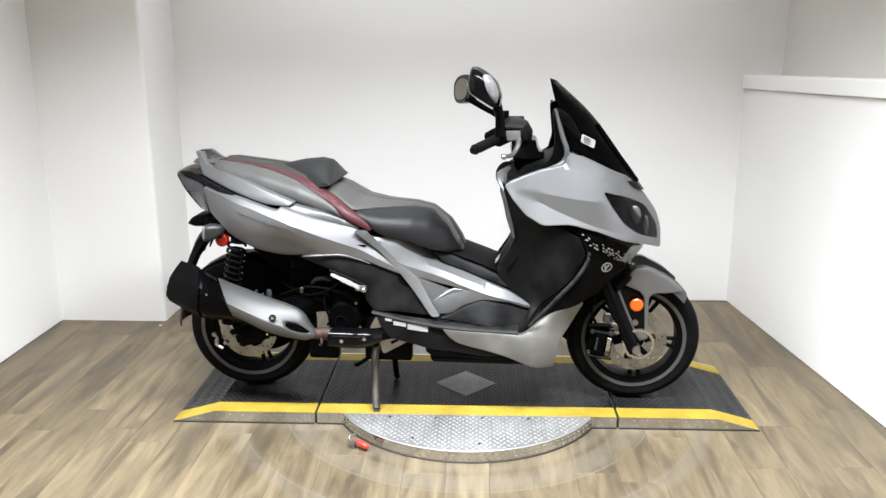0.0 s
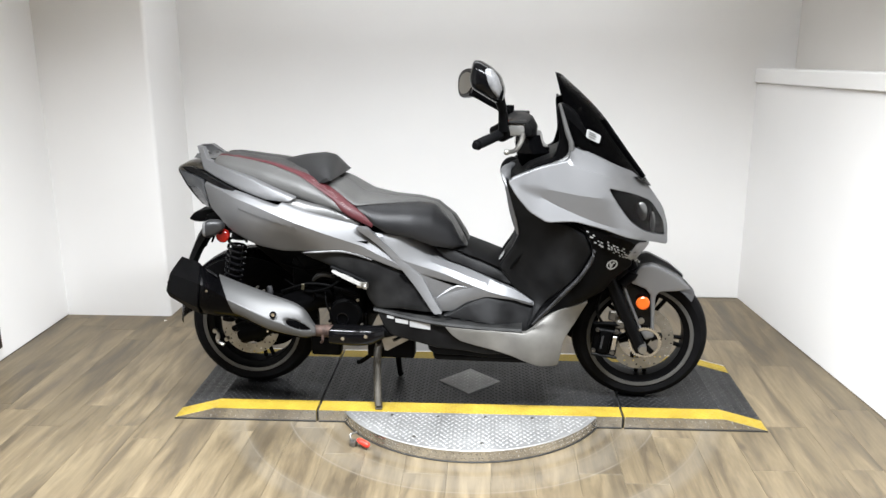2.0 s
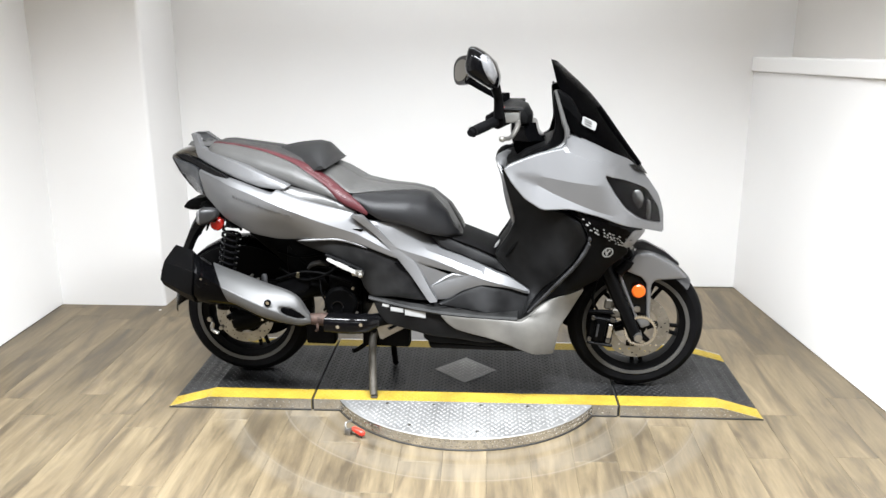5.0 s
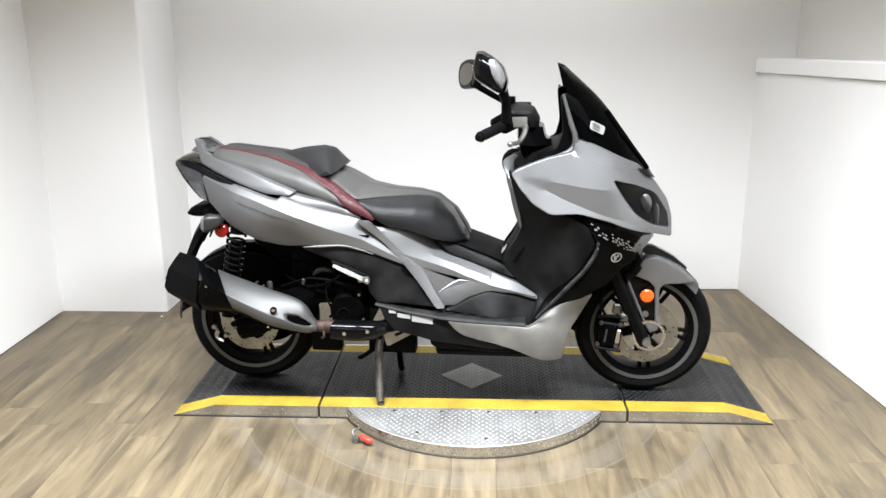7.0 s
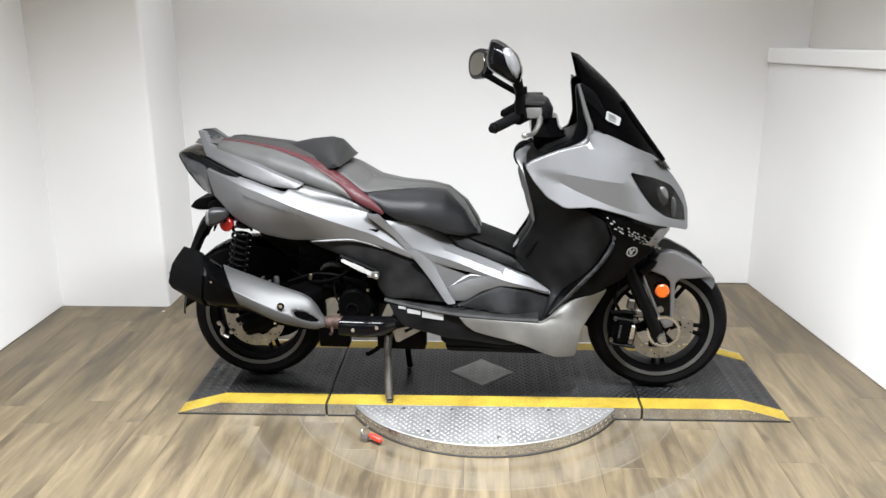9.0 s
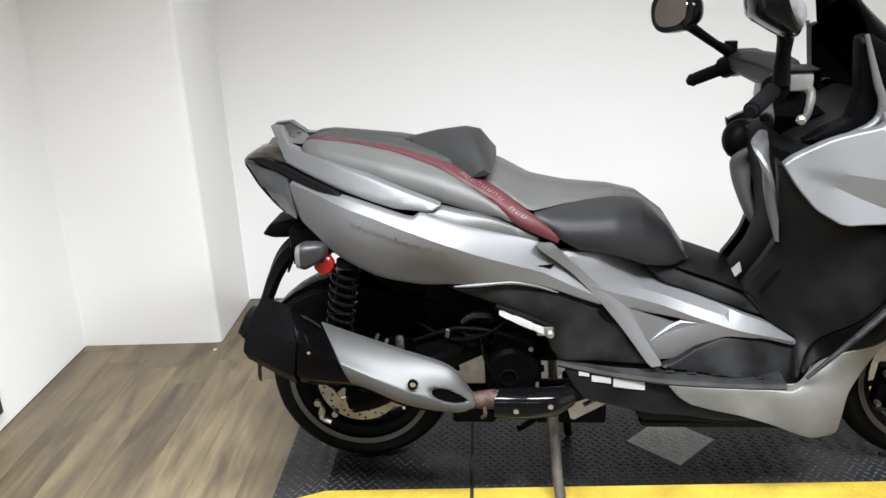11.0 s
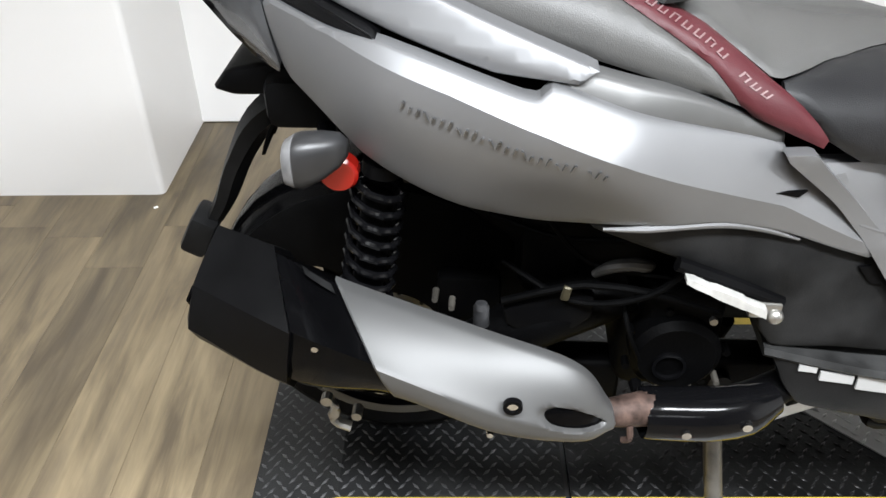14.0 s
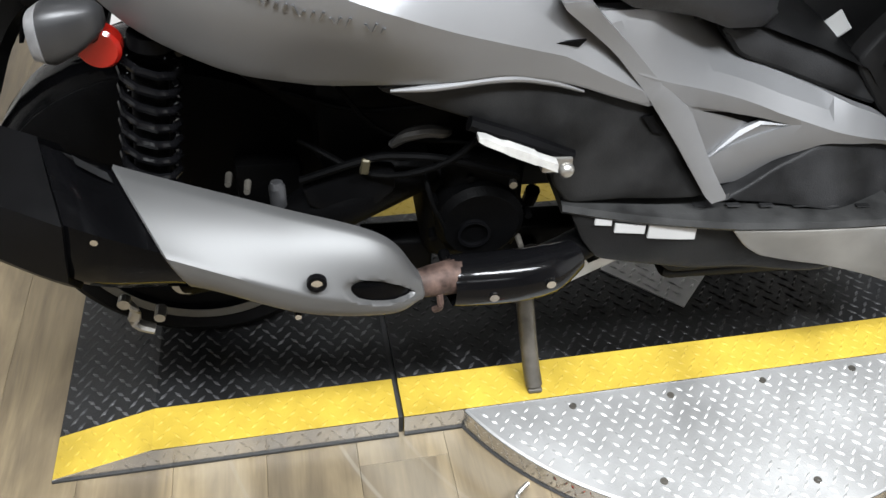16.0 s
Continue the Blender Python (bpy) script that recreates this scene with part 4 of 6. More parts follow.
def disc_plate(parent, x, z, y, ri, ro, holes_n, name="brake_disc"):
    def circle(cx, cz, r, n):
        return [(cx + r * math.cos(2 * math.pi * i / n), cz + r * math.sin(2 * math.pi * i / n)) for i in range(n)]
    holes = [circle(x, z, ri, 40)]
    for k in range(holes_n):
        for rr, ph in ((0.30, 0), (0.62, 0.33), (0.85, 0.66)):
            a = 2 * math.pi * (k + ph) / holes_n
            r = ri + (ro - ri) * rr
            holes.append(circle(x + r * math.cos(a), z + r * math.sin(a), 0.0042, 7))
    panel(name, circle(x, z, ro, 56), flat(y), STEEL, parent, "drilled steel brake disc", 0, 0.001, 0.004, 0.03, holes, corner=0)


def wheel(x, z, wide, disc_r, disc_y, name, phase):
    w = part(name, *_tyre(x, z, wide), scooter, "black road tyre")
    bm = bmesh.new()
    revolve(bm, [(.198, -.05 * wide), (.205, -.053 * wide), (.208, -.048 * wide), (.200, -.040 * wide), (.182, -.036 * wide), (.172, -.030 * wide), (.170, 0), (.172, .03 * wide), (.200, .04 * wide), (.208, .048 * wide), (.198, .05 * wide), (.185, 0)], (x, 0, z), 72)
    part("rim", bm, RIM, w, "satin black wheel rim")
    bm = bmesh.new()
    revolve(bm, [(.193, -.0535 * wide), (.206, -.0565 * wide), (.2075, -.0555 * wide), (.193, -.0520 * wide)], (x, 0, z), 72)
    part("rim_stripe", bm, RIMGREY, w, "grey rim edge stripe")
    for k in range(5):
        a = 2 * math.pi * k / 5 + phase
        for da in (-0.10, 0.10):
            bm = bmesh.new()
            c, s = math.cos(a), math.sin(a)
            c2, s2 = math.cos(a + da), math.sin(a + da)
            tube(bm, [(x + .035 * c, .012, z + .035 * s), (x + .10 * math.cos(a + da * .8), .008, z + .10 * math.sin(a + da * .8)), (x + .180 * c2, .008, z + .180 * s2)], [.014, .0085, .0085], 8, 3)
            part("spoke", bm, RIM, w)
    bm = bmesh.new()
    revolve(bm, [(.0, -.06), (.03, -.06), (.045, -.05), (.045, .05), (.03, .06), (.0, .06)], (x, 0, z), 24)
    part("hub", bm, BLACK, w)
    disc_plate(w, x, z, disc_y, disc_r * 0.66, disc_r, 14)
    bm = bmesh.new()
    for k in range(6):
        a = 2 * math.pi * k / 6
        tube(bm, [(x + .04 * math.cos(a), -disc_y + .004, z + .04 * math.sin(a)), (x + disc_r * .66 * math.cos(a + .2), -disc_y + .002, z + disc_r * .66 * math.sin(a + .2))], [.014, .009], 8, 0)
    part("disc_carrier", bm, ENGINE, w)
    return w


def _tyre(x, z, wide):
    bm = bmesh.new()
    revolve(bm, [(r, y * wide) for r, y in TYRE], (x, 0, z), 96)
    return bm, RUBBER


wheel(0.787, 0.266, 1.0, 0.128, 0.068, "front_wheel", radians(60))
wheel(-0.787, 0.266, 1.25, 0.120, 0.085, "rear_wheel", radians(-75))

# -- front end --
INFILL = [(0.718, 0.478), (0.734, 0.502), (0.791, 0.479), (0.811, 0.455), (0.821, 0.314), (0.788, 0.316)]
for side in (-1, 1):
    bm = bmesh.new()
    tube(bm, [(0.645, side * .115, .54), (0.70, side * .117, .415), (0.785, side * .118, .235)], [.026, .026, .024], 16, 3)
    part("fork_leg", bm, RIM, scooter, "gloss black fork leg")
    panel("front_fender_side", [(0.732, 0.515), (0.765, 0.570), (0.817, 0.578), (0.904, 0.534), (0.965, 0.482), (0.907, 0.474), (0.846, 0.470), (0.830, 0.450), (0.833, 0.308), (0.834, 0.285), (0.803, 0.272),
                                (0.783, 0.302), (0.706, 0.470), (0.711, 0.490)], flat(0.09), SILVER, scooter, "silver front fender", 0.014, 0.006, 0.03, 0.012,
          holes=[INFILL], side=side, corner=1)
    panel("fender_infill", INFILL, flat(0.09), GLOSS, scooter, "black fender infill", 0.004, 0.003, 0.02, 0.02, side=side, corner=0)
    bm = bmesh.new()
    cyl(bm, (0.782, side * .098, .351), (0.782, side * .108, .351), .012, None, 18)
    cyl(bm, (0.782, side * .108, .351), (0.782, side * .112, .351), .007, None, 12)
    part("fender_bolt", bm, STEEL, scooter, "steel fender bolt")
    bm = bmesh.new()
    revolve(bm, [(0, .096), (.021, .096), (.026, .100), (.026, .106), (.021, .112), (0, .115)], (0.782, side * .104 - .104 if side < 0 else 0, .428), 32)
    o = part("reflector", bm, ORANGE, scooter, "round orange side reflector")
    o.location = (0, -0.208 if side < 0 else 0, 0)
    if side < 0:
        o.location = (0, -0.012, 0)


def front_fender():
    bm = bmesh.new()
    rings = []
    for i in range(19):
        a = radians(43 + 74 * i / 18)
        r = 0.274 + 0.022 * i / 18
        ring = []
        for j in range(13):
            t = -1 + 2 * j / 12
            drop = 0.03 * abs(t) ** 3
            ring.append((0.787 + (r - drop) * math.cos(a), 0.1 * t, 0.266 + (r - drop) * math.sin(a)))
        rings.append(ring)
    ring_faces(bm, rings, closed=False)
    bmesh.ops.solidify(bm, geom=bm.faces[:], thickness=0.004)
    part("front_fender", bm, SILVER, scooter, "silver front fender top")
    bm = bmesh.new()
    rings = []
    for i in range(15):
        a = radians(120 + 62 * i / 14)
        rings.append([(0.787 + (0.287 - 0.02 * abs(t) ** 3) * math.cos(a), 0.075 * t, 0.27 + (0.287 - 0.02 * abs(t) ** 3) * math.sin(a)) for t in (-1 + 2 * j / 10 for j in range(11))])
    ring_faces(bm, rings, closed=False)
    bmesh.ops.solidify(bm, geom=bm.faces[:], thickness=0.004)
    part("mud_flap", bm, BLACK, scooter, "black rear part of the front fender")


front_fender()
CAL = pose(0.652, -.105, .272, 0, 8, 0)
bm = bmesh.new()
box(bm, -.052, .045, -.022, .022, -.062, .060, .012, 2, CAL)
box(bm, -.030, .012, -.040, -.015, -.048, .045, .008, 2, CAL)
caliper = part("brake_caliper", bm, ENGINE, scooter, "black front brake caliper")
bm = bmesh.new()
box(bm, -.024, -.016, -.0425, -.0385, -.028, .024, .001, 1, CAL)
part("caliper_print", bm, DUST, caliper, "pale bar on the caliper")
bm = bmesh.new()
box(bm, -.050, .050, -.034, -.020, .038, .048, .003, 1, CAL)
part("caliper_pin", bm, BLACK_DULL, caliper)
bm = bmesh.new()
box(bm, -.050, .050, -.034, -.020, -.064, -.054, .003, 1, CAL)
part("caliper_pin", bm, BLACK_DULL, caliper)
bm = bmesh.new()
box(bm, .020, .058, -.030, -.010, .058, .092, .006, 1, CAL)
part("caliper_mount", bm, WORN, caliper, "grey caliper mounting lug")
bm = bmesh.new()
box(bm, -.012, .020, -.026, -.008, .085, .125, .006, 1, CAL)
part("caliper_mount", bm, WORN, caliper, "grey caliper mounting lug")
for bx, bz, r in ((-.043, -.045, .008), (-.043, .042, .008), (.028, -.040, .010), (.030, .046, .009)):
    bm = bmesh.new()
    cyl(bm, CAL @ Vector((bx, -.018, bz)), CAL @ Vector((bx, -.034, bz)), r, r * .9, 12)
    part("caliper_bolt", bm, WORN, caliper)
bm = bmesh.new()
box(bm, .016, .038, -.036, -.018, -.03, .028, .004, 1, CAL)
part("pad_spring", bm, CHROME, caliper, "bright pad spring")
bm = bmesh.new()
tube(bm, [(.60, -.12, .34), (.66, -.128, .345), (.715, -.125, .335)], .009, 10)
part("caliper_bracket", bm, BLACK, scooter)
bm = bmesh.new()
cyl(bm, (.787, -.15, .25), (.787, .15, .25), .012, None, 20)
cyl(bm, (.787, -.155, .25), (.787, -.10, .25), .016, .02, 8)
part("front_axle", bm, STEEL, scooter, "steel front axle nut")
bm = bmesh.new()
revolve(bm, [(.052, .0), (.061, .0), (.061, .004), (.052, .004)], (0.80, -.106, .262), 40)
for k in range(40):
    a = 2 * math.pi * k / 40
    box(bm, .060, .065, -.002, .002, -.0022, .0022, 0, 1, Matrix.Translation((.80, -.104, .262)) @ Matrix.Rotation(-a, 4, "Y"))
part("sensor_ring", bm, CHROME, scooter, "toothed speed sensor ring")
bm = bmesh.new()
tube(bm, [(.64, -.12, .33), (.61, -.13, .40), (.63, -.12, .50), (.66, -.10, .58)], .006, 8)
part("brake_hose", bm, BLACK, scooter, "black brake hose")
bm = bmesh.new()
tube(bm, [(.70, -.12, .50), (.74, -.11, .56), (.66, -.06, .66)], .02, 10)
part("fork_shroud", bm, BLACK, scooter)
# round maker's emblem as a plain ring
def oval(cx, cz, rx, rz, n=24):
    return [(cx + rx * math.cos(2 * math.pi * i / n), cz + rz * math.sin(2 * math.pi * i / n)) for i in range(n)]


emblem = panel("emblem", oval(.647, .612, .021, .020), FRONT, STICKER, scooter, "round pale emblem", 0.004, 0.001, 0.003, 0.02, holes=[oval(.647, .612, .016, .0155)], corner=0)
panel("emblem_core", [(.640, .600), (.646, .600), (.650, .612), (.658, .618), (.652, .623), (.644, .614), (.641, .624), (.636, .622)], FRONT, STICKER, emblem, "", 0.004, 0.001, 0.003, 0.02, corner=0)


# -- windscreen and cockpit --
def windscreen():
    mid = smooth_path([(0.80, 0, 0.865), (0.69, 0, 1.02), (0.585, 0, 1.155), (0.455, 0, 1.275)], 8)
    rim = smooth_path([(0.70, -0.17, 0.935), (0.515, -0.215, 1.035), (0.475, -0.20, 1.12), (0.428, -0.135, 1.28)], 8)
    bm = bmesh.new()
    rows = []
    for a, b in zip(mid, rim):
        row = []
        for j in range(-10, 11):
            t = j / 10
            k = 1 - math.sqrt(max(0, 1 - t * t)) * 0.55 - 0.45 * (1 - abs(t) ** 1.7)
            p = a.lerp(b, k)
            row.append((p.x, b.y * abs(t) * (-1 if t > 0 else 1), p.z))
        rows.append(row)
    ring_faces(bm, rows, closed=False)
    bmesh.ops.solidify(bm, geom=bm.faces[:], thickness=0.005)
    ws = part("windscreen", bm, SMOKE, scooter, "tall black smoked windscreen", 60)
    bm = bmesh.new()
    for j in (-3.0, 3.0):
        pts = []
        for a, b in list(zip(mid, rim))[2:16:3]:
            p = a.lerp(b, 0.06)
            pts.append((p.x + 0.001, b.y * 0.33 * (1 if j < 0 else -1), p.z + 0.001))
        tube(bm, pts, 0.006, 8, 2)
    part("screen_rib", bm, BLACK, ws)
    STK = [(0.540, 1.100), (0.590, 1.076), (0.584, 1.047), (0.536, 1.070)]
    panel("screen_sticker", rounded(STK, 1, 0.1), flat(0.200), STICKER, ws, "small white warning sticker", 0.0, 0.001, 0.004, 0.03, corner=0)
    for q in range(3):
        bm = bmesh.new()
        a, b = Vector((0.546, 1.089 - .008 * q)), Vector((0.570 + .003 * (q % 2), 1.0775 - .008 * q))
        n = Vector((0, .0022))
        ring_faces(bm, [[(p.x, y, p.y) for p in (a, b, b + n, a + n)] for y in (-.2012, -.2022)])
        part("sticker_print", bm, DUST, ws, "", 0)


windscreen()
for side in (-1, 1):
    panel("cowl_side", [(0.432, 1.18), (0.455, 1.19), (0.50, 1.16), (0.56, 1.05), (0.56, 0.97), (0.47, 0.96), (0.40, 0.955), (0.33, 0.95), (0.37, 0.972), (0.43, 1.0), (0.445, 1.06)], lambda q: 0.195 + 0 * q[:, 0], BLACK, scooter,
          "black inner cowl", 0.0, 0.01, 0.04, side=side)
    bm = bmesh.new()
    tube(bm, [(0.440, side * .205, 1.19), (0.470, side * .212, 1.09), (0.486, side * .218, 1.04), (0.470, side * .222, .995), (0.39, side * .24, .965)], [.005, .009, .010, .010, .006], 10)
    part("cowl_trim", bm, SILVER_DULL, scooter, "grey cowl edge trim")
bm = bmesh.new()
rings = []
for x, lo, hi, half in ((.30, .90, .93, .12), (.34, .90, .97, .17), (.42, .90, 1.0, .19), (.50, .92, 1.04, .19), (.58, .92, 1.02, .16), (.66, .92, .98, .10)):
    rings.append([(x, half * math.copysign(abs(math.cos(a)) ** .6, math.cos(a)), (lo + hi) / 2 + (hi - lo) / 2 * math.copysign(abs(math.sin(a)) ** .6, math.sin(a))) for a in (2 * math.pi * j / 20 for j in range(20))])
ring_faces(bm, rings)
part("dashboard", bm, BLACK_DULL, scooter, "black dashboard surround")


def handlebar():
    bm = bmesh.new()
    rings = []
    for y, grow in ((-.14, .30), (-.13, .55), (-.07, .78), (.0, .84), (.10, .78), (.19, .66), (.25, .50), (.262, .30)):
        o = rounded([(0.255, 1.110), (0.30, 1.135), (0.350, 1.135), (0.378, 1.085), (0.372, 1.040), (0.30, 1.035), (0.265, 1.06)], 1)
        cx, cz = 0.305, 1.092
        rings.append([(cx + (x - cx) * grow - .16 * max(0, y), y, cz + (z - cz) * grow) for x, z in o])
    ring_faces(bm, rings)
    part("handlebar_cover", bm, BLACK_DULL, scooter, "black handlebar cover", 35)
    bm = bmesh.new()
    rings = []
    for z, x0, x1, half in ((1.06, .285, .375, .10), (1.02, .285, .385, .115), (.995, .290, .412, .12), (.955, .30, .385, .085), (.92, .30, .36, .06)):
        rings.append([(x0, -half * .8, z), (x0 + (x1 - x0) * .5, -half, z), (x1, -half * .7, z), (x1 + .006, 0, z), (x1, half * .7, z), (x0 + (x1 - x0) * .5, half, z), (x0, half * .8, z), (x0 - .006, 0, z)])
    ring_faces(bm, rings)
    part("steering_shroud", bm, GLOSS, scooter, "black steering shroud", 30)
    # inner face between the leg shields
    bm = bmesh.new()
    rows = []
    for x, z, half in ((.300, .945, .20), (.262, .930, .235), (.272, .86, .22), (.287, .79, .18), (.300, .70, .165), (.275, .63, .155), (.228, .56, .15)):
        rows.append([(x + .05 * abs(t) ** 3, half * t * (1 if t < 0 else .78), z + .012 * (1 - abs(t))) for t in (-1 + 2 * j / 14 for j in range(15))])
    ring_faces(bm, rows, closed=False)
    bmesh.ops.solidify(bm, geom=bm.faces[:], thickness=0.01)
    fascia = part("inner_fascia", bm, BLACK_DULL, scooter, "dusty black inner fascia", 50)
    bm = bmesh.new()
    bmesh.ops.create_uvsphere(bm, u_segments=24, v_segments=14, radius=.052, matrix=Matrix.Translation((.268, .125, .893)) @ Matrix.Diagonal((.92, .9, 1.05, 1)))
    part("shield_corner", bm, BLACK, fascia, "rounded black shield corner", 60)
    for side in (-1, 1):
        bm = bmesh.new()
        if side < 0:
            tube(bm, [(.275, -.06, .950), (.252, -.13, .935), (.262, -.165, .88), (.280, -.172, .79), (.300, -.165, .70)], [.012, .022, .022, .018, .006], 10, 5, 0.5)
        else:
            tube(bm, [(.300, .05, .890), (.270, .095, .845), (.276, .105, .775), (.300, .100, .70), (.325, .090, .645)], [.014, .030, .030, .026, .012], 14, 5, 0.6)
        part("fascia_trim", bm, SILVER, fascia, "grey fascia trim")
    # Black blocks on the trim paint the dark of its air slots.
    for k in range(2):
        bm = bmesh.new()
        box(bm, .236 + .004 * k, .256 + .004 * k, .128, .152, .895 - .05 * k, .918 - .05 * k, .003)
        part("air_slot", bm, GLOSS, fascia)
    for side in (-1, 1):
        end = (0.154, side * .393, 1.061) if side < 0 else (0.173, side * .370, 1.016)
        root = (0.295, side * .17, 1.105)
        a, b = Vector(root), Vector(end)
        bm = bmesh.new()
        tube(bm, [a, a.lerp(b, .45)], .012, 12, 0)
        bar = part("handlebar", bm, BLACK, scooter)
        bm = bmesh.new()
        tube(bm, [a.lerp(b, .42), a.lerp(b, .44), *[a.lerp(b, .47 + .032 * k) for k in range(14)], a.lerp(b, .93), a.lerp(b, .945), a.lerp(b, .95), b], [.020, .017, *[.0168 if k % 2 else .0188 for k in range(14)], .0165, .019, .0125, .0125], 16, 0)
        part("grip", bm, RUBBER, scooter, "ribbed black rubber grip")
        bm = bmesh.new()
        d = (b - a).normalized()
        c = a.lerp(b, .30)
        tube(bm, [c - d * .035, c - d * .03, c + d * .03, c + d * .035], [.02, .03, .03, .022], 14, 0)
        part("switch_housing", bm, BLACK, scooter, "black switch housing")
        bm = bmesh.new()
        box(bm, c.x - .012, c.x + .012, c.y - .012, c.y + .012, c.z + .022, c.z + .04, .004)
        part("kill_switch" if side < 0 else "dip_switch", bm, RED_GRIP if side < 0 else BLACK, scooter, "small red switch" if side < 0 else "")
        bm = bmesh.new()
        box(bm, c.x + .010, c.x + .066, c.y - .030, c.y + .030, c.z - .012, c.z + .030, .008)
        part("brake_reservoir", bm, RESERVOIR, scooter, "grey brake fluid reservoir")
        bm = bmesh.new()
        box(bm, c.x + .004, c.x + .074, c.y - .036, c.y + .036, c.z + .031, c.z + .039, .004, 2)
        part("reservoir_lid", bm, BLACK_DULL, scooter, "black reservoir lid")
        bm = bmesh.new()
        tip = Vector((0.262, side * .382, 1.040))
        tube(bm, [c + Vector((.035, 0, 0)), c + Vector((.06, side * .03, -.012)), tip + Vector((.03, -side * .06, .0)), tip], [.011, .010, .008, .007], 10)
        bmesh.ops.create_icosphere(bm, subdivisions=2, radius=.011, matrix=Matrix.Translation(tip))
        part("brake_lever", bm, STEEL, scooter, "polished brake lever")


handlebar()


def mirror(cx, cy, cz, side, base):
    bm = bmesh.new()
    rings = []
    # shell: deep oval dish that faces back
    for x, g in ((.048, .12), (.042, .45), (.028, .78), (.008, .97), (-.012, 1.0), (-.018, .97)):
        ring = []
        for j in range(28):
            a = 2 * math.pi * j / 28
            e = 1 + 0.12 * math.cos(a) * math.sin(a)
            ring.append(Vector((x, .098 * g * e * math.copysign(abs(math.cos(a)) ** .8, math.cos(a)), .058 * g * math.copysign(abs(math.sin(a)) ** .8, math.sin(a)))))
        rings.append(ring)
    turn = pose(cx, cy, cz, side * -8, 6, side * 24)
    ring_faces(bm, [[turn @ p for p in r] for r in rings])
    head = part("mirror_head", bm, GLOSS, scooter, "gloss black mirror shell", 50)
    bm = bmesh.new()
    ring_faces(bm, [[turn @ Vector((x, .073 * g * math.copysign(abs(math.cos(a)) ** .8, math.cos(a)), .043 * g * math.copysign(abs(math.sin(a)) ** .8, math.sin(a)))) for a in (2 * math.pi * j / 28 for j in range(28))] for x, g in ((-.016, 1), (-.021, .98), (-.0215, .6))])
    part("mirror_glass", bm, MIRROR, head, "rear-view mirror glass")
    bm = bmesh.new()
    p = turn @ Vector((0.01, -side * .06, -.05))
    b = Vector(base)
    tube(bm, [p + (p - b) * .15, p, b.lerp(p, .45) + Vector((.004, 0, -.006)), b], [.016, .013, .0115, .016], 12)
    cyl(bm, b + Vector((0, 0, .03)), b - Vector((0, 0, .035)), .017, .019, 14)
    part("mirror_stem", bm, BLACK, head, "black mirror stem")


def near_mirror():
    """The mirror on the throttle side, folded so that its shell stands tall: a deep wedge with a clear lamp in its front face."""
    shape = rounded([(.150, 1.345), (.136, 1.286), (.143, 1.250), (.222, 1.203), (.244, 1.208), (.250, 1.250), (.234, 1.297), (.202, 1.327), (.172, 1.344)], 2, 0.14)
    cx, cz = .19, 1.27
    bm = bmesh.new()
    rings = []
    for y, g in ((-.452, .10), (-.448, .45), (-.436, .74), (-.41, .93), (-.37, 1.0), (-.32, .97), (-.28, .84), (-.262, .62), (-.256, .25)):
        rings.append([(cx + (x - cx) * g + .10 * (y + .37), y, cz + (z - cz) * g - .10 * (y + .37)) for x, z in shape])
    ring_faces(bm, rings)
    head = part("mirror_head", bm, GLOSS, scooter, "gloss black mirror shell", 50)
    bm = bmesh.new()
    lens = rounded([(.190, 1.318), (.212, 1.316), (.233, 1.293), (.248, 1.250), (.240, 1.216), (.207, 1.246), (.191, 1.282)], 2, 0.14)
    lx, lz = .216, 1.270
    ring_faces(bm, [[(lx + (x - lx) * g + .10 * (y + .37), y, lz + (z - lz) * g - .10 * (y + .37)) for x, z in lens] for y, g in ((-.30, .9), (-.38, 1.0), (-.425, .97), (-.440, .84), (-.448, .55), (-.451, .2))])
    part("side_lens", bm, CLEAR, head, "clear side lamp in the mirror shell", 60)
    bm = bmesh.new()
    ring_faces(bm, [[(.188 + .024 * g * math.cos(a), -.2565 + d, 1.262 + .028 * g * math.sin(a)) for a in (2 * math.pi * j / 24 for j in range(24))] for d, g in ((-.02, 1.0), (.004, .97), (.0045, .5))])
    part("mirror_glass", bm, MIRROR, head, "rear-view mirror glass")
    bm = bmesh.new()
    tube(bm, [(.228, -.330, 1.225), (.236, -.315, 1.200), (.243, -.285, 1.165), (.247, -.272, 1.10)], [.020, .017, .0155, .020], 12)
    part("mirror_stem", bm, BLACK, head, "black mirror stem")


near_mirror()
mirror(0.094, 0.165, 1.232, 1, (0.252, 0.225, 1.112))


# -- exhaust --
# four long edges of the can as (along, out, up): top, crease, lower edge of the outer face, underside
CAN_TOP = [(-.978, .258, .602), (-.895, .281, .583), (-.82, .294, .547), (-.633, .318, .488), (-.50, .336, .446), (-.448, .330, .372)]
CAN_CREASE = [(-1.002, .322, .555), (-.854, .395, .538), (-.76, .394, .488), (-.60, .397, .414), (-.505, .385, .378), (-.440, .345, .349)]
CAN_LOW = [(-1.018, .332, .492), (-.87, .386, .447), (-.738, .385, .428), (-.606, .389, .372), (-.49, .368, .338), (-.443, .335, .332)]
CAN_UNDER = [(-1.004, .29, .455), (-.87, .31, .392), (-.738, .30, .365), (-.606, .31, .325), (-.50, .31, .318), (-.45, .31, .325)]
CAN_INNER = [(-.990, .225, .50), (-.87, .215, .48), (-.738, .225, .44), (-.606, .25, .40), (-.50, .275, .38), (-.45, .30, .35)]
CAN_INTOP = [(-.972, .215, .560), (-.892, .228, .538), (-.815, .238, .508), (-.632, .262, .452), (-.50, .29, .420), (-.45, .315, .365)]


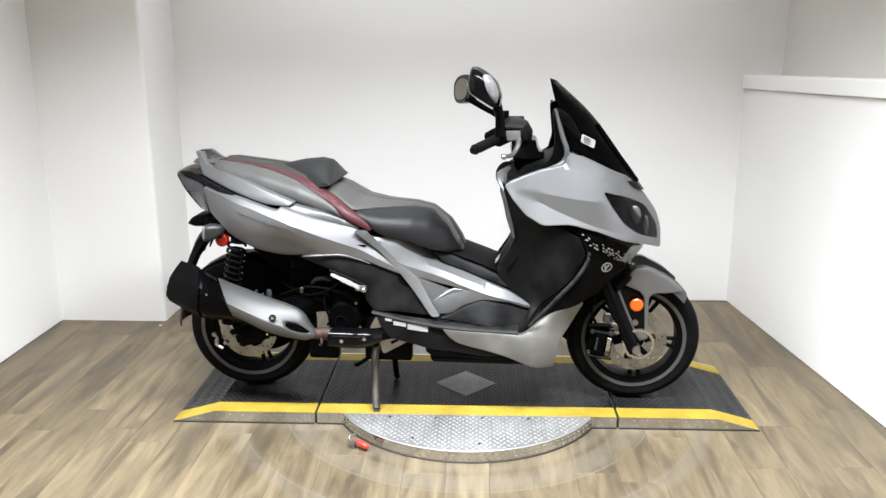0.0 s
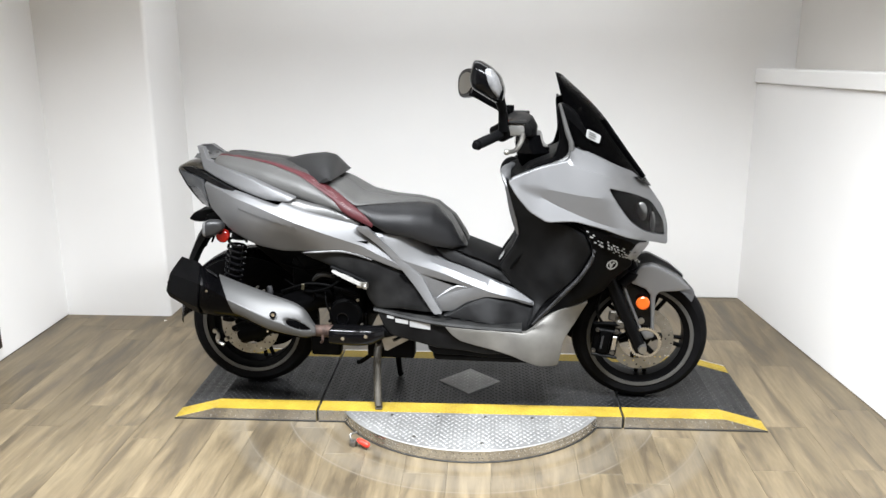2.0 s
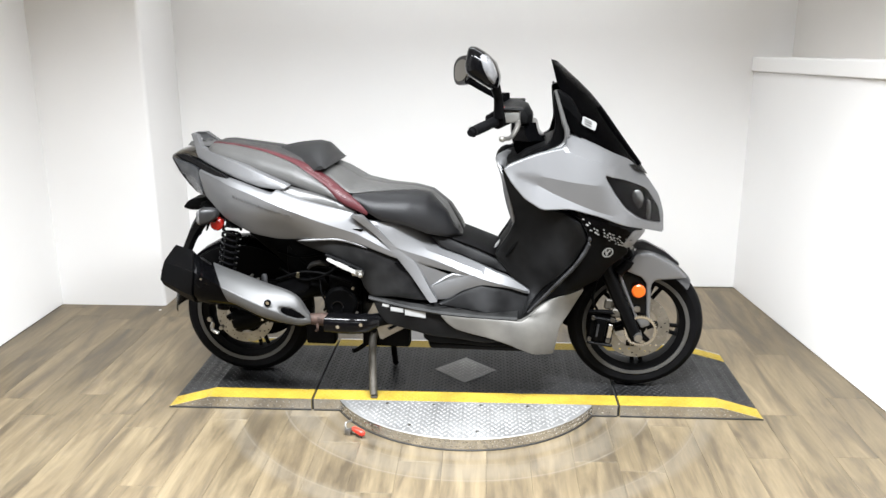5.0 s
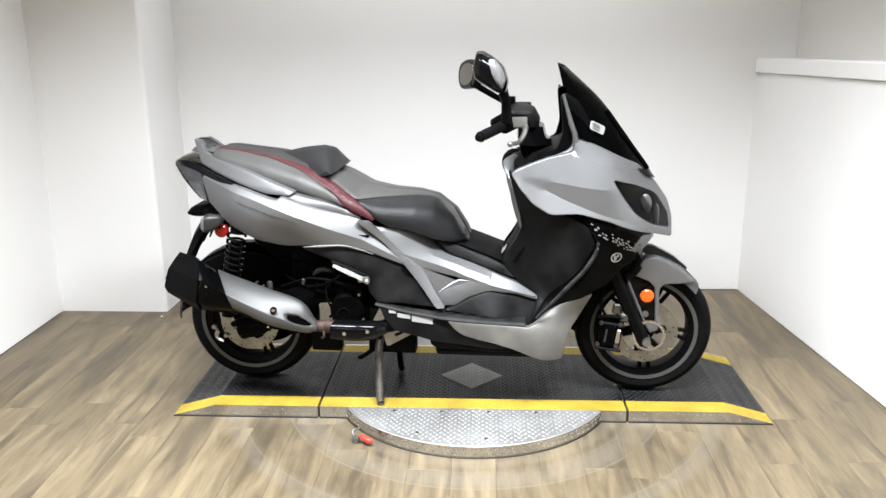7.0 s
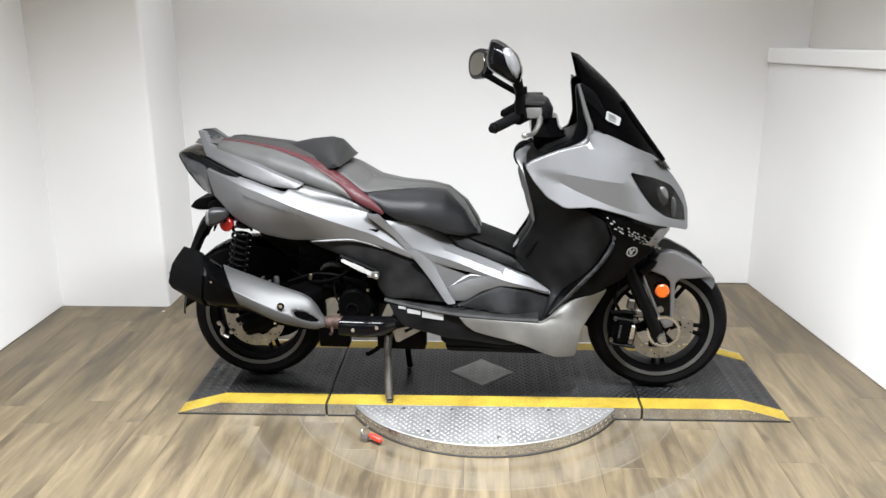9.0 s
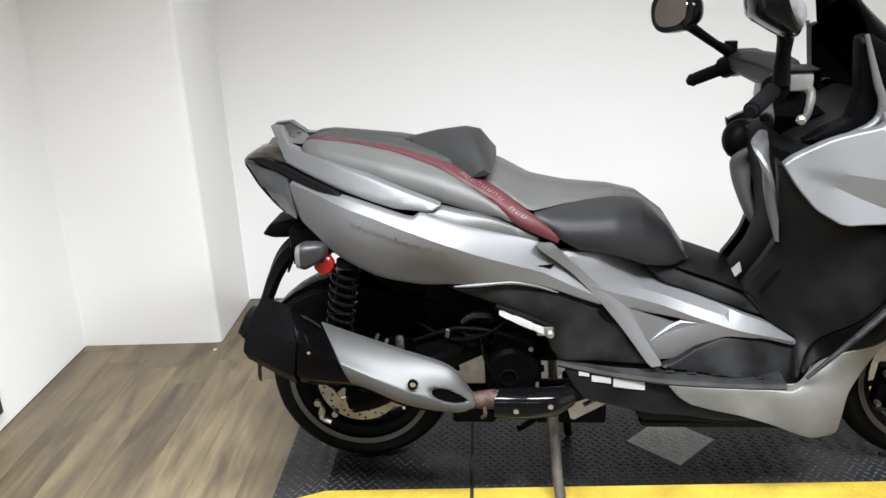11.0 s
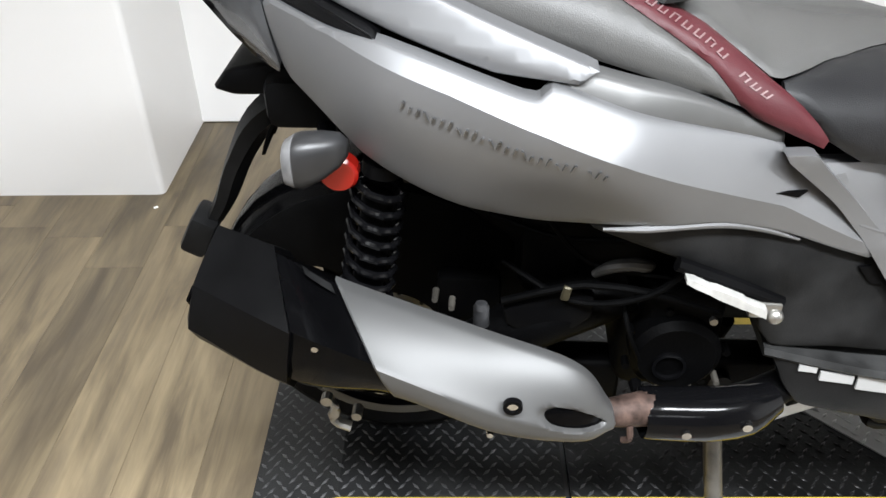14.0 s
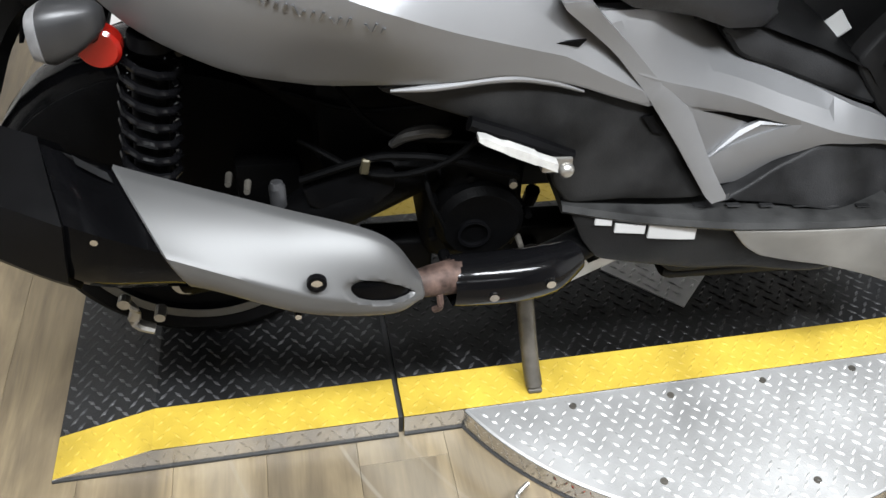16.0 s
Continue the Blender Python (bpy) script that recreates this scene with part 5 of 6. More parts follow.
def on_edge(line, s):
    """A place on a smooth long edge: s runs from 0 at the tail end to 5 at the pipe."""
    i = min(int(s), 4)
    t = s - i
    P = [Vector(p) for p in line]
    b, c = P[i], P[i + 1]
    a = P[i - 1] if i else b * 2 - c
    d = P[i + 2] if i < 4 else c * 2 - b
    return 0.5 * (2 * b + (c - a) * t + (2 * a - 5 * b + 4 * c - d) * t * t + (3 * b - a - 3 * c + d) * t ** 3)


def can_section(s, grow=0.0, bulge=1.0):
    T, C, L, U, I, J = (on_edge(e, s) for e in (CAN_TOP, CAN_CREASE, CAN_LOW, CAN_UNDER, CAN_INNER, CAN_INTOP))
    ring = [J, T]
    for f in (.25, .5, .75):
        p = T.lerp(C, f)
        p += Vector((0, .010, .012)) * math.sin(math.pi * f) * bulge
        ring.append(p)
    ring += [C, C.lerp(L, .5) + Vector((0, .003, 0)), L, L.lerp(U, .5) + Vector((0, .012, -.006)), U, U.lerp(I, .5), I, I.lerp(J, .5)]
    mid = sum(ring, Vector()) / len(ring)
    out = []
    for p in ring:
        d = p - mid
        d.x = 0
        p = p + d.normalized() * grow
        out.append((p.x, -p.y, p.z))
    return out


def muffler_reach(q):
    """How far the outer face of the can stands out over the side plane."""
    def edge_at(line, x):
        xs = [p[0] for p in line]
        return np.interp(x, xs, [p[1] for p in line]), np.interp(x, xs, [p[2] for p in line])
    ty, tz = edge_at(CAN_TOP, q[:, 0])
    cy, cz = edge_at(CAN_CREASE, q[:, 0])
    ly, lz = edge_at(CAN_LOW, q[:, 0])
    up = np.clip((q[:, 1] - cz) / np.maximum(tz - cz, .012), 0, 1.15)
    dn = np.clip((cz - q[:, 1]) / np.maximum(cz - lz, .012), 0, 1.3)
    return cy + (ty - cy) * up ** 1.35 + (ly - cy) * dn + .006 * np.sin(np.pi * np.clip(up, 0, 1))


def heat_shield(can):
    """Satin shield over the outer face, with a long scoop towards the pipe and a returned rim."""
    NS, NV = 90, 34
    rows = []
    for a in range(NS + 1):
        t = 2.0 + 3.0 * a / NS
        T, C, L = (on_edge(e, t) for e in (CAN_TOP, CAN_CREASE, CAN_LOW))
        n = Vector((0, 1, .35)).normalized()
        row = []
        for b in range(NV + 1):
            v = b / NV
            if v < .64:
                f = v / .64
                p = T.lerp(C, f) + Vector((0, .006, .008)) * math.sin(math.pi * f) * (1 - .5 * f)
            else:
                f = (v - .64) / .36
                p = C.lerp(L, f) + Vector((0, .004, 0)) * math.sin(math.pi * f)
            edge = min(a / NS * .40, (1 - a / NS) * .40, v * .09, (1 - v) * .09)
            p = p + n * (.0045 - .004 * max(0, 1 - edge / .004) ** 2)
            u, w = (t - 4.12) / .66, (v - .56) / (.13 * (1 - .25 * (t - 4.0)))
            hole = max(0.0, 1 - u * u - w * w)
            p = p - n * .014 * min(1.0, hole * 2.2) ** 1.2
            row.append((p.x, -p.y, p.z))
        rows.append(row)
    bm = bmesh.new()
    ring_faces(bm, rows, closed=False)
    for g in bmesh.ops.extrude_edge_only(bm, edges=[e for e in bm.edges if len(e.link_faces) == 1])["geom"]:
        if isinstance(g, bmesh.types.BMVert):
            g.co.y += .008
    shield = part("heat_shield", bm, MUFFLER, can, "satin silver muffler heat shield", 40)
    # Black sheet above the scoop's floor deepens its shade by colour.
    rows = []
    for a in range(25):
        t = 4.12 + .66 * (-1 + 2 * a / 24) * .86
        T, C = on_edge(CAN_TOP, t), on_edge(CAN_CREASE, t)
        span = math.sqrt(max(0, 1 - ((t - 4.12) / .66) ** 2)) * .72
        row = []
        for b in range(7):
            f = min(1.0, (.56 + .13 * (1 - .25 * (t - 4.0)) * span * (-1 + b / 3)) / .64)
            p = T.lerp(C, f) + Vector((0, .006, .008)) * math.sin(math.pi * f) * (1 - .5 * f) - Vector((0, 1, .35)).normalized() * .0075
            row.append((p.x, -p.y, p.z))
        rows.append(row)
    bm = bmesh.new()
    ring_faces(bm, rows, closed=False)
    bmesh.ops.solidify(bm, geom=bm.faces[:], thickness=0.001)
    part("scoop_dark", bm, BLACK, shield, "black sheet for the dark inside the shield's scoop", 60)


def exhaust():
    bm = bmesh.new()
    ring_faces(bm, [can_section(.90 + 4.10 * k / 26, -.005, .12 + .5 * min(1, k / 8)) for k in range(27)])
    can = part("muffler", bm, CANBLACK, scooter, "gloss black muffler can", 38)
    heat_shield(can)
    bm = bmesh.new()
    ring_faces(bm, [can_section(0, -.010, 0), *[can_section(.02 + .93 * k / 8, .003, .12) for k in range(9)], can_section(.955, -.004, .12)])
    cap = part("end_cap", bm, CAP, can, "dark grey plastic muffler end cap", 16)
    bm = bmesh.new()
    ring_faces(bm, [[(p[0] - .002 - d, p[1], p[2]) for p in can_section(0, -.034)] for d in (0, .003)])
    part("tail_opening", bm, GLOSS, cap)
    rows = []
    for k in range(7):
        t = 1.50 + .42 * k / 6
        T, C = on_edge(CAN_TOP, t), on_edge(CAN_CREASE, t)
        rows.append([(p.x, -p.y, p.z) for p in (T.lerp(C, f) + Vector((0, .003, .006)) for f in (.05 + .01 * k, .11 + .01 * k, .16 + .012 * k))])
    bm = bmesh.new()
    ring_faces(bm, rows, closed=False)
    bmesh.ops.solidify(bm, geom=bm.faces[:], thickness=0.002)
    part("name_plate", bm, VINYL_PAD, can, "dark plate on the muffler can")
    for x, z in ((-.832, .514), (-.612, .362)):
        bm = bmesh.new()
        y = float(muffler_reach(np.array([(x, z)]))[0])
        cyl(bm, (x, -y + .008, z), (x, -y - .001, z), .0055, .0045, 10)
        part("shield_screw", bm, CHROME, can)
    bm = bmesh.new()
    revolve(bm, [(.0075, .0), (.0125, .0), (.0125, .008), (.0075, .008)], (-.584, -.403, .432), 20)
    bolt = part("shield_bolt", bm, BLACK, can, "black bolt collar")
    bm = bmesh.new()
    revolve(bm, [(.0, .0), (.007, .0), (.007, .004), (.0, .004)], (-.584, -.401, .432), 14)
    part("bolt_head", bm, CHROME, bolt)
    bm = bmesh.new()
    tube(bm, [(-.628, -.285, .470), (-.628, -.285, .500), (-.628, -.284, .506)], [.011, .011, .008], 14, 0)
    part("rubber_mount", bm, DUST, can)
    bm = bmesh.new()
    tube(bm, [(-.458, -.328, .350), (-.425, -.318, .346), (-.39, -.305, .340), (-.36, -.30, .338)], [.019, .023, .026, .026], 18, 3)
    part("pipe_joint", bm, RUST, can, "rusty pipe joint")
    bm = bmesh.new()
    tube(bm, [(-.37, -.30, .336), (-.30, -.285, .328), (-.22, -.255, .324), (-.12, -.19, .335), (-.05, -.08, .38)], .026, 16, 4)
    pipe = part("header_pipe", bm, ENGINE, scooter, "black header pipe")
    bm = bmesh.new()
    tube(bm, [(-.398, -.303, .328), (-.39, -.302, .328), (-.31, -.297, .324), (-.25, -.284, .322), (-.205, -.262, .326)], [.034, .038, .040, .038, .026], 18, 3)
    part("pipe_guard", bm, GLOSS, pipe, "gloss black pipe guard")
    bm = bmesh.new()
    cyl(bm, (-.340, -.325, .326), (-.340, -.343, .326), .008, .007, 10)
    part("guard_bolt", bm, CHROME, pipe)
    bm = bmesh.new()
    cyl(bm, (-.255, -.315, .332), (-.255, -.33, .332), .008, .007, 10)
    part("guard_bolt", bm, CHROME, pipe)
    bm = bmesh.new()
    tube(bm, [(-.418, -.335, .335), (-.417, -.340, .315), (-.425, -.335, .305)], .005, 8)
    part("spring_hook", bm, RUST, pipe, "orange-rusted spring hook")


exhaust()


# -- engine, suspension, stand --
def engine():
    bm = bmesh.new()
    box(bm, -.425, -.275, -.20, .20, .27, .46, .03, 3)
    box(bm, -.40, -.28, -.23, -.15, .30, .50, .03, 3)
    box(bm, -.30, -.10, -.10, .16, .33, .45, .03, 2)
    box(bm, -.52, -.40, -.14, -.08, .17, .268, .01, 2)
    box(bm, -.29, -.10, -.14, -.08, .17, .283, .01, 2)
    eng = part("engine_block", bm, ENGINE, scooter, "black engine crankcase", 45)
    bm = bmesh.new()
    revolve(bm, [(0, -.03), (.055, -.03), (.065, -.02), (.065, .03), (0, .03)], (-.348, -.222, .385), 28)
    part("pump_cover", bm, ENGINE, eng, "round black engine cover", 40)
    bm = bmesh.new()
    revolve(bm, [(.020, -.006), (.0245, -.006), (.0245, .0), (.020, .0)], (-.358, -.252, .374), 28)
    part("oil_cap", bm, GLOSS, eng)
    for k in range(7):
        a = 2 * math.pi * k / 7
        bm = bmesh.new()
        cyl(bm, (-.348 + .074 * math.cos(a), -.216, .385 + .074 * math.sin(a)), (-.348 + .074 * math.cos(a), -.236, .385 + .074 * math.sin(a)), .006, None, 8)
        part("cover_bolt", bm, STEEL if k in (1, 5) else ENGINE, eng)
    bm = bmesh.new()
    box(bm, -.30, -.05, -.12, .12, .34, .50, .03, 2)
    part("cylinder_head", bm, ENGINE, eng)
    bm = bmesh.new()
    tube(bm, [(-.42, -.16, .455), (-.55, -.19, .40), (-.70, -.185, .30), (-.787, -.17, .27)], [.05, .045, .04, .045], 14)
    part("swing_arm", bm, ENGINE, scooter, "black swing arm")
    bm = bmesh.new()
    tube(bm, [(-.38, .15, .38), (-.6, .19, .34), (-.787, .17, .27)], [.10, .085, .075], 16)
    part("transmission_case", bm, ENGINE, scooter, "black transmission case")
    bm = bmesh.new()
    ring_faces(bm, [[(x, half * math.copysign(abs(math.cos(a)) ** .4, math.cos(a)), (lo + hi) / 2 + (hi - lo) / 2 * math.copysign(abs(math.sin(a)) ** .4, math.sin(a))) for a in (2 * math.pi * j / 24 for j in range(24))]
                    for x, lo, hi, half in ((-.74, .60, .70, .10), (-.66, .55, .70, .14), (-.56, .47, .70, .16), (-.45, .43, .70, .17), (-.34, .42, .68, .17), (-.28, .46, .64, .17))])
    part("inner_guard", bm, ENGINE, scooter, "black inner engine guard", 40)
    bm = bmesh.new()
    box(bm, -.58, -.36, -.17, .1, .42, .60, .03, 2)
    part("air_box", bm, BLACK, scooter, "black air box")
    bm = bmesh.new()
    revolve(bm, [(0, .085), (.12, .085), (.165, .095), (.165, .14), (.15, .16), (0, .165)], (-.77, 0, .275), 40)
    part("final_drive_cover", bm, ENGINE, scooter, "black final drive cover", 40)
    bm = bmesh.new()
    cyl(bm, (-.787, -.21, .27), (-.787, .2, .27), .02, None, 14)
    part("rear_axle", bm, STEEL, scooter)
    for side in (-1, 1):
        bm = bmesh.new()
        a, b = Vector((-.757, side * .228, .690)), Vector((-.812, side * .255, .345))
        pts = []
        n = 11
        for i in range(n * 10 + 1):
            t = i / (n * 10)
            p = a.lerp(b, .05 + .73 * t)
            w = 2 * math.pi * n * t
            pts.append((p.x + .034 * math.cos(w) * .96, p.y + .034 * math.sin(w), p.z - .034 * math.cos(w) * .28))
        tube(bm, pts, .0055, 8, 1)
        sp = part("shock_spring", bm, GLOSS, scooter, "black coil spring")
        bm = bmesh.new()
        tube(bm, [a, a.lerp(b, .05)], .026, 14, 0)
        tube(bm, [a.lerp(b, .14), a.lerp(b, .98)], .022, 14, 0)
        tube(bm, [a.lerp(b, .78), a.lerp(b, .98)], .024, 14, 0)
        part("shock_body", bm, BLACK, sp)
    bm = bmesh.new()
    rings = []
    for i in range(17):
        a = radians(30 + 150 * i / 16)
        rings.append([(-.787 + (.312 - .03 * abs(t) ** 3) * math.cos(a), .09 * t, .27 + (.312 - .03 * abs(t) ** 3) * math.sin(a)) for t in (-1 + 2 * j / 10 for j in range(11))])
    ring_faces(bm, rings, closed=False)
    bmesh.ops.solidify(bm, geom=bm.faces[:], thickness=0.004)
    part("rear_fender", bm, GLOSS, scooter, "gloss black rear wheel hugger")
    for side in (-1, 1):
        bm = bmesh.new()
        rows = []
        for i in range(21):
            a = radians(8 + 150 * i / 20)
            lo = 0.10 if i < 13 else 0.10 + 0.18 * (i - 12) / 8
            rows.append([(-.787 + r * math.cos(a), side * y, .27 + r * math.sin(a)) for r, y in ((lo, .098), (.28, .098), (.292, .094), (.292, .090), (.28, .092), (lo, .092))])
        ring_faces(bm, rows)
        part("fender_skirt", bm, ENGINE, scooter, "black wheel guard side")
    # folded passenger peg
    bm = bmesh.new()
    ring_faces(bm, [[(x, -.316 + w, z + h * k) for w, k in ((-.008, .9), (-.010, -.6), (-.004, -1), (.006, -1), (.006, 1), (-.004, 1))]
                    for x, z, h in ((-.376, .582, .003), (-.366, .577, .006), (-.345, .5665, .0055), (-.335, .562, .008), (-.300, .546, .0085), (-.296, .544, .0065), (-.270, .532, .0075))])
    peg = part("passenger_peg", bm, PEG, scooter, "folded pale aluminium passenger footpeg", 30)
    bm = bmesh.new()
    box(bm, -.288, -.246, -.312, -.284, .516, .540, .005)
    bmesh.ops.create_uvsphere(bm, u_segments=14, v_segments=10, radius=.011, matrix=Matrix.Translation((-.255, -.312, .522)))
    part("peg_bracket", bm, STEEL, peg)
    # Solid black bar; stands for the shade in the cut-out round the peg.
    bm = bmesh.new()
    tube(bm, [(-.385, -.300, .592), (-.32, -.300, .566), (-.245, -.300, .535)], [.010, .011, .008], 8, 3)
    part("peg_dark", bm, BLACK, peg, "black bar for the dark cut-out behind the peg")
    # rear brake link on the hub
    bm = bmesh.new()
    tube(bm, [(-.852, -.290, .318), (-.842, -.292, .306), (-.846, -.292, .278), (-.822, -.292, .264)], [.007, .008, .010, .010], 8, 3, 0.7)
    cyl(bm, (-.853, -.284, .320), (-.853, -.298, .320), .009, None, 10)
    cyl(bm, (-.812, -.27, .284), (-.812, -.292, .284), .008, None, 10)
    part("brake_arm", bm, STEEL, scooter, "steel rear brake link")
    bm = bmesh.new()
    box(bm, -.70, -.60, -.135, -.10, .34, .43, .01, 2)
    part("rear_caliper", bm, ENGINE, scooter, "black rear brake caliper")
    # cables and hoses
    for i, pts in enumerate((((-.55, -.20, .60), (-.48, -.22, .53), (-.36, -.24, .52), (-.24, -.24, .48)), ((-.60, -.18, .50), (-.5, -.23, .47), (-.40, -.25, .50), (-.33, -.23, .56)),
                             ((-.43, -.22, .47), (-.42, -.25, .43), (-.40, -.25, .38)), ((-.62, -.15, .56), (-.52, -.19, .55), (-.42, -.22, .57)))):
        bm = bmesh.new()
        tube(bm, pts, (.0035, .005, .004, .0045)[i], 8)
        part("hose", bm, ENGINE, scooter, "black rubber hose")


engine()


def engine_bits():
    """Small brackets, nuts and pipes that catch light in the engine bay."""
    for x, y, z, r, name in ((-.693, -.25, .483, .005, "nut"), (-.670, -.25, .469, .005, "nut"), (-.322, -.255, .327, .005, "nut"), (-.287, -.255, .347, .005, "nut"), (-.399, -.262, .327, .010, "hose_end")):
        bm = bmesh.new()
        cyl(bm, (x, y + .02, z), (x, y - .006, z + .002), r, r * .85, 8)
        part(name, bm, WORN if r < .01 else ENGINE, scooter, "small steel nut" if r < .01 else "black hose end")
    bm = bmesh.new()
    box(bm, -.006, .006, -.004, .004, -.012, .012, .002, 1, pose(-.512, -.240, .492, 0, 10, 0))
    part("hose_clip", bm, BRASS, scooter, "dull brass hose clip")
    bm = bmesh.new()
    tube(bm, [(-.474, -.225, .515), (-.455, -.235, .535), (-.430, -.238, .543), (-.408, -.235, .538), (-.398, -.22, .528)], [.006, .009, .010, .009, .007], 10, 4)
    part("intake_pipe", bm, ENGINE_GREY, scooter, "grimy grey intake pipe")
    panel("heat_plate", [(-.600, .455), (-.509, .487), (-.470, .478), (-.470, .440), (-.500, .412), (-.590, .412)], flat(.228), BLACK, scooter, "black plate above the exhaust", 0, .004, .01, .02)
    bm = bmesh.new()
    tube(bm, [(-.60, -.232, .468), (-.51, -.236, .500), (-.47, -.238, .505), (-.40, -.245, .500), (-.30, -.25, .47)], .006, 8)
    part("brake_pipe", bm, ENGINE, scooter, "black brake pipe")


engine_bits()


def centre_stand():
    bm = bmesh.new()
    tube(bm, [(-.235, -.12, .255), (-.245, -.16, .19), (-.235, -.225, .06), (-.228, -.25, .012)], [.017, .016, .015, .015], 12)
    st = part("centre_stand", bm, WORN, scooter, "worn steel centre stand leg")
    bm = bmesh.new()
    box(bm, -.240, -.214, -.262, -.238, 0.0, .010, .004)
    part("stand_foot", bm, WORN, st)
    bm = bmesh.new()
    tube(bm, [(-.20, .0, .25), (-.20, .04, .16), (-.195, .07, .03), (-.19, .075, .008)], [.014, .013, .012, .013], 10)
    part("stand_leg", bm, BLACK, st, "black stand leg")
    bm = bmesh.new()
    tube(bm, [(-.24, -.16, .25), (-.24, .14, .25)], .014, 10, 0)
    tube(bm, [(-.24, -.10, .20), (-.32, -.09, .135), (-.34, -.10, .13)], .009, 8)
    part("stand_crossbar", bm, BLACK, st)
    panel("stand_bracket", [(-.215, .30), (-.10, .335), (-.06, .315), (-.13, .275), (-.20, .235)], flat(.235), STEEL, st, "grey steel stand bracket", 0, .003, .012, .02,
          holes=[[(-.165, .278), (-.125, .298), (-.135, .305), (-.172, .288)], [(-.112, .312), (-.095, .318), (-.10, .324), (-.115, .319)]], corner=1)
    bm = bmesh.new()
    box(bm, -.02, .38, -.20, .20, .19, .235, .02, 2)
    part("belly_pan", bm, BLACK, scooter, "black belly pan")


centre_stand()


# -- tail: plate hanger and indicators --
def tail():
    panel("plate_hanger", [(-1.029, 0.702), (-1.005, 0.731), (-0.921, 0.749), (-0.862, 0.686), (-0.88, 0.669), (-0.937, 0.692), (-0.997, 0.691)], flat(0.055), BLACK, scooter,
          "black plastic plate hanger", 0.0, 0.012, 0.11, 0.014)
    bm = bmesh.new()
    tube(bm, [(-.85, 0, .69), (-.92, 0, .675), (-.975, 0, .635), (-1.02, 0, .565), (-1.055, 0, .49), (-1.085, 0, .44)], [.046, .046, .038, .028, .024, .020], 6, 4, 0.62)
    arm = part("hanger_arm", bm, BLACK_DULL, scooter, "black licence plate arm", 30)
    for y in (-.034, .034):
        bm = bmesh.new()
        tube(bm, [(-.925, y, .672), (-.955, y, .625), (-.972, y, .585)], [.014, .009, .004], 6, 2, 0.4)
        part("bracket_prong", bm, BLACK, arm, "", 30)
    bm = bmesh.new()
    box(bm, -.024, .022, -.036, .036, -.045, .030, .010, 2, pose(-1.105, 0, .425, 0, 28, 0))
    lamp = part("plate_lamp", bm, BLACK_DULL, scooter, "black plate lamp housing", 40)
    bm = bmesh.new()
    tube(bm, [(-1.125, 0, .395), (-1.140, 0, .372)], [.012, .007], 8, 0)
    part("lamp_clip", bm, BLACK, lamp)
    for side in (-1, 1):
        def loft(rows):
            bm = bmesh.new()
            ring_faces(bm, [[(x, side * (y + ry * math.copysign(abs(math.cos(a)) ** .7, math.cos(a))), z + rz * math.copysign(abs(math.sin(a)) ** .7, math.sin(a))) for a in (2 * math.pi * j / 20 for j in range(20))] for x, y, z, ry, rz in rows])
            return bm
        ind = part("indicator", loft([(-.850, .296, .726, .026, .032), (-.842, .296, .727, .027, .034), (-.818, .292, .732, .024, .028), (-.799, .286, .736, .018, .020), (-.790, .283, .737, .009, .010)]), INDICATOR, scooter, "grey rear indicator housing", 50)
        part("indicator_lens", loft([(-.866, .296, .724, .012, .015), (-.863, .296, .724, .021, .026), (-.851, .296, .726, .026, .0315), (-.849, .296, .726, .024, .030)]), CLEAR, ind, "clear indicator lens", 50)
        bm = bmesh.new()
        tube(bm, [(-.87, side * .04, .660), (-.84, side * .15, .664), (-.818, side * .23, .690), (-.812, side * .285, .722)], [.016, .013, .012, .012], 10, 3)
        part("indicator_stalk", bm, BLACK, ind)
        bm = bmesh.new()
        tube(bm, [(-.808, side * .270, .690), (-.808, side * .265, .690), (-.808, side * .248, .691)], [.021, .025, .025], 28, 0)
        part("reflector_lens", bm, RED_LENS, ind, "round red reflector")
        bm = bmesh.new()
        tube(bm, [(-.84, side * .05, .69), (-.82, side * .16, .685), (-.81, side * .262, .698)], [.012, .009, .009], 8, 3)
        part("reflector_bracket", bm, BLACK, ind)
    bm = bmesh.new()
    ring_faces(bm, [[(x, half * math.copysign(abs(math.cos(a)) ** .8, math.cos(a)), (lo + hi) / 2 + (hi - lo) / 2 * math.copysign(abs(math.sin(a)) ** .8, math.sin(a))) for a in (2 * math.pi * j / 28 for j in range(28))]
                    for x, half, lo, hi in ((-1.056, .030, .904, .912), (-1.046, .064, .898, .922), (-1.02, .078, .888, .936), (-.985, .088, .88, .944), (-.93, .098, .87, .944), (-.87, .10, .87, .93))])
    part("tail_lens", bm, BROWN_LENS, scooter, "smoked brown tail light lens", 60)
    # cross arm of the grab rail behind the seat
    bm = bmesh.new()
    ring_faces(bm, [[(x + .03 * (y / .07) ** 2 * -1, y, z + .012 * (y / .07) ** 2) for x, z in ((-.945, .945), (-.93, .962), (-.905, .962), (-.88, .945), (-.905, .938))] for y in (-.07, -.05, -.025, 0, .025, .05, .07)])
    rack = part("rear_rack", bm, SILVER_DULL, scooter, "grey rear rack bridge", 30)
    for y in (-.03, .03):
        bm = bmesh.new()
        cyl(bm, (-.917, y, .958), (-.917, y, .965), .007, .006, 12)
        part("rack_bolt", bm, BLACK, rack)
    bm = bmesh.new()
    box(bm, -.945, -.79, -.095, .095, .655, .735, .02)
    part("tail_underside", bm, BLACK, scooter)


tail()

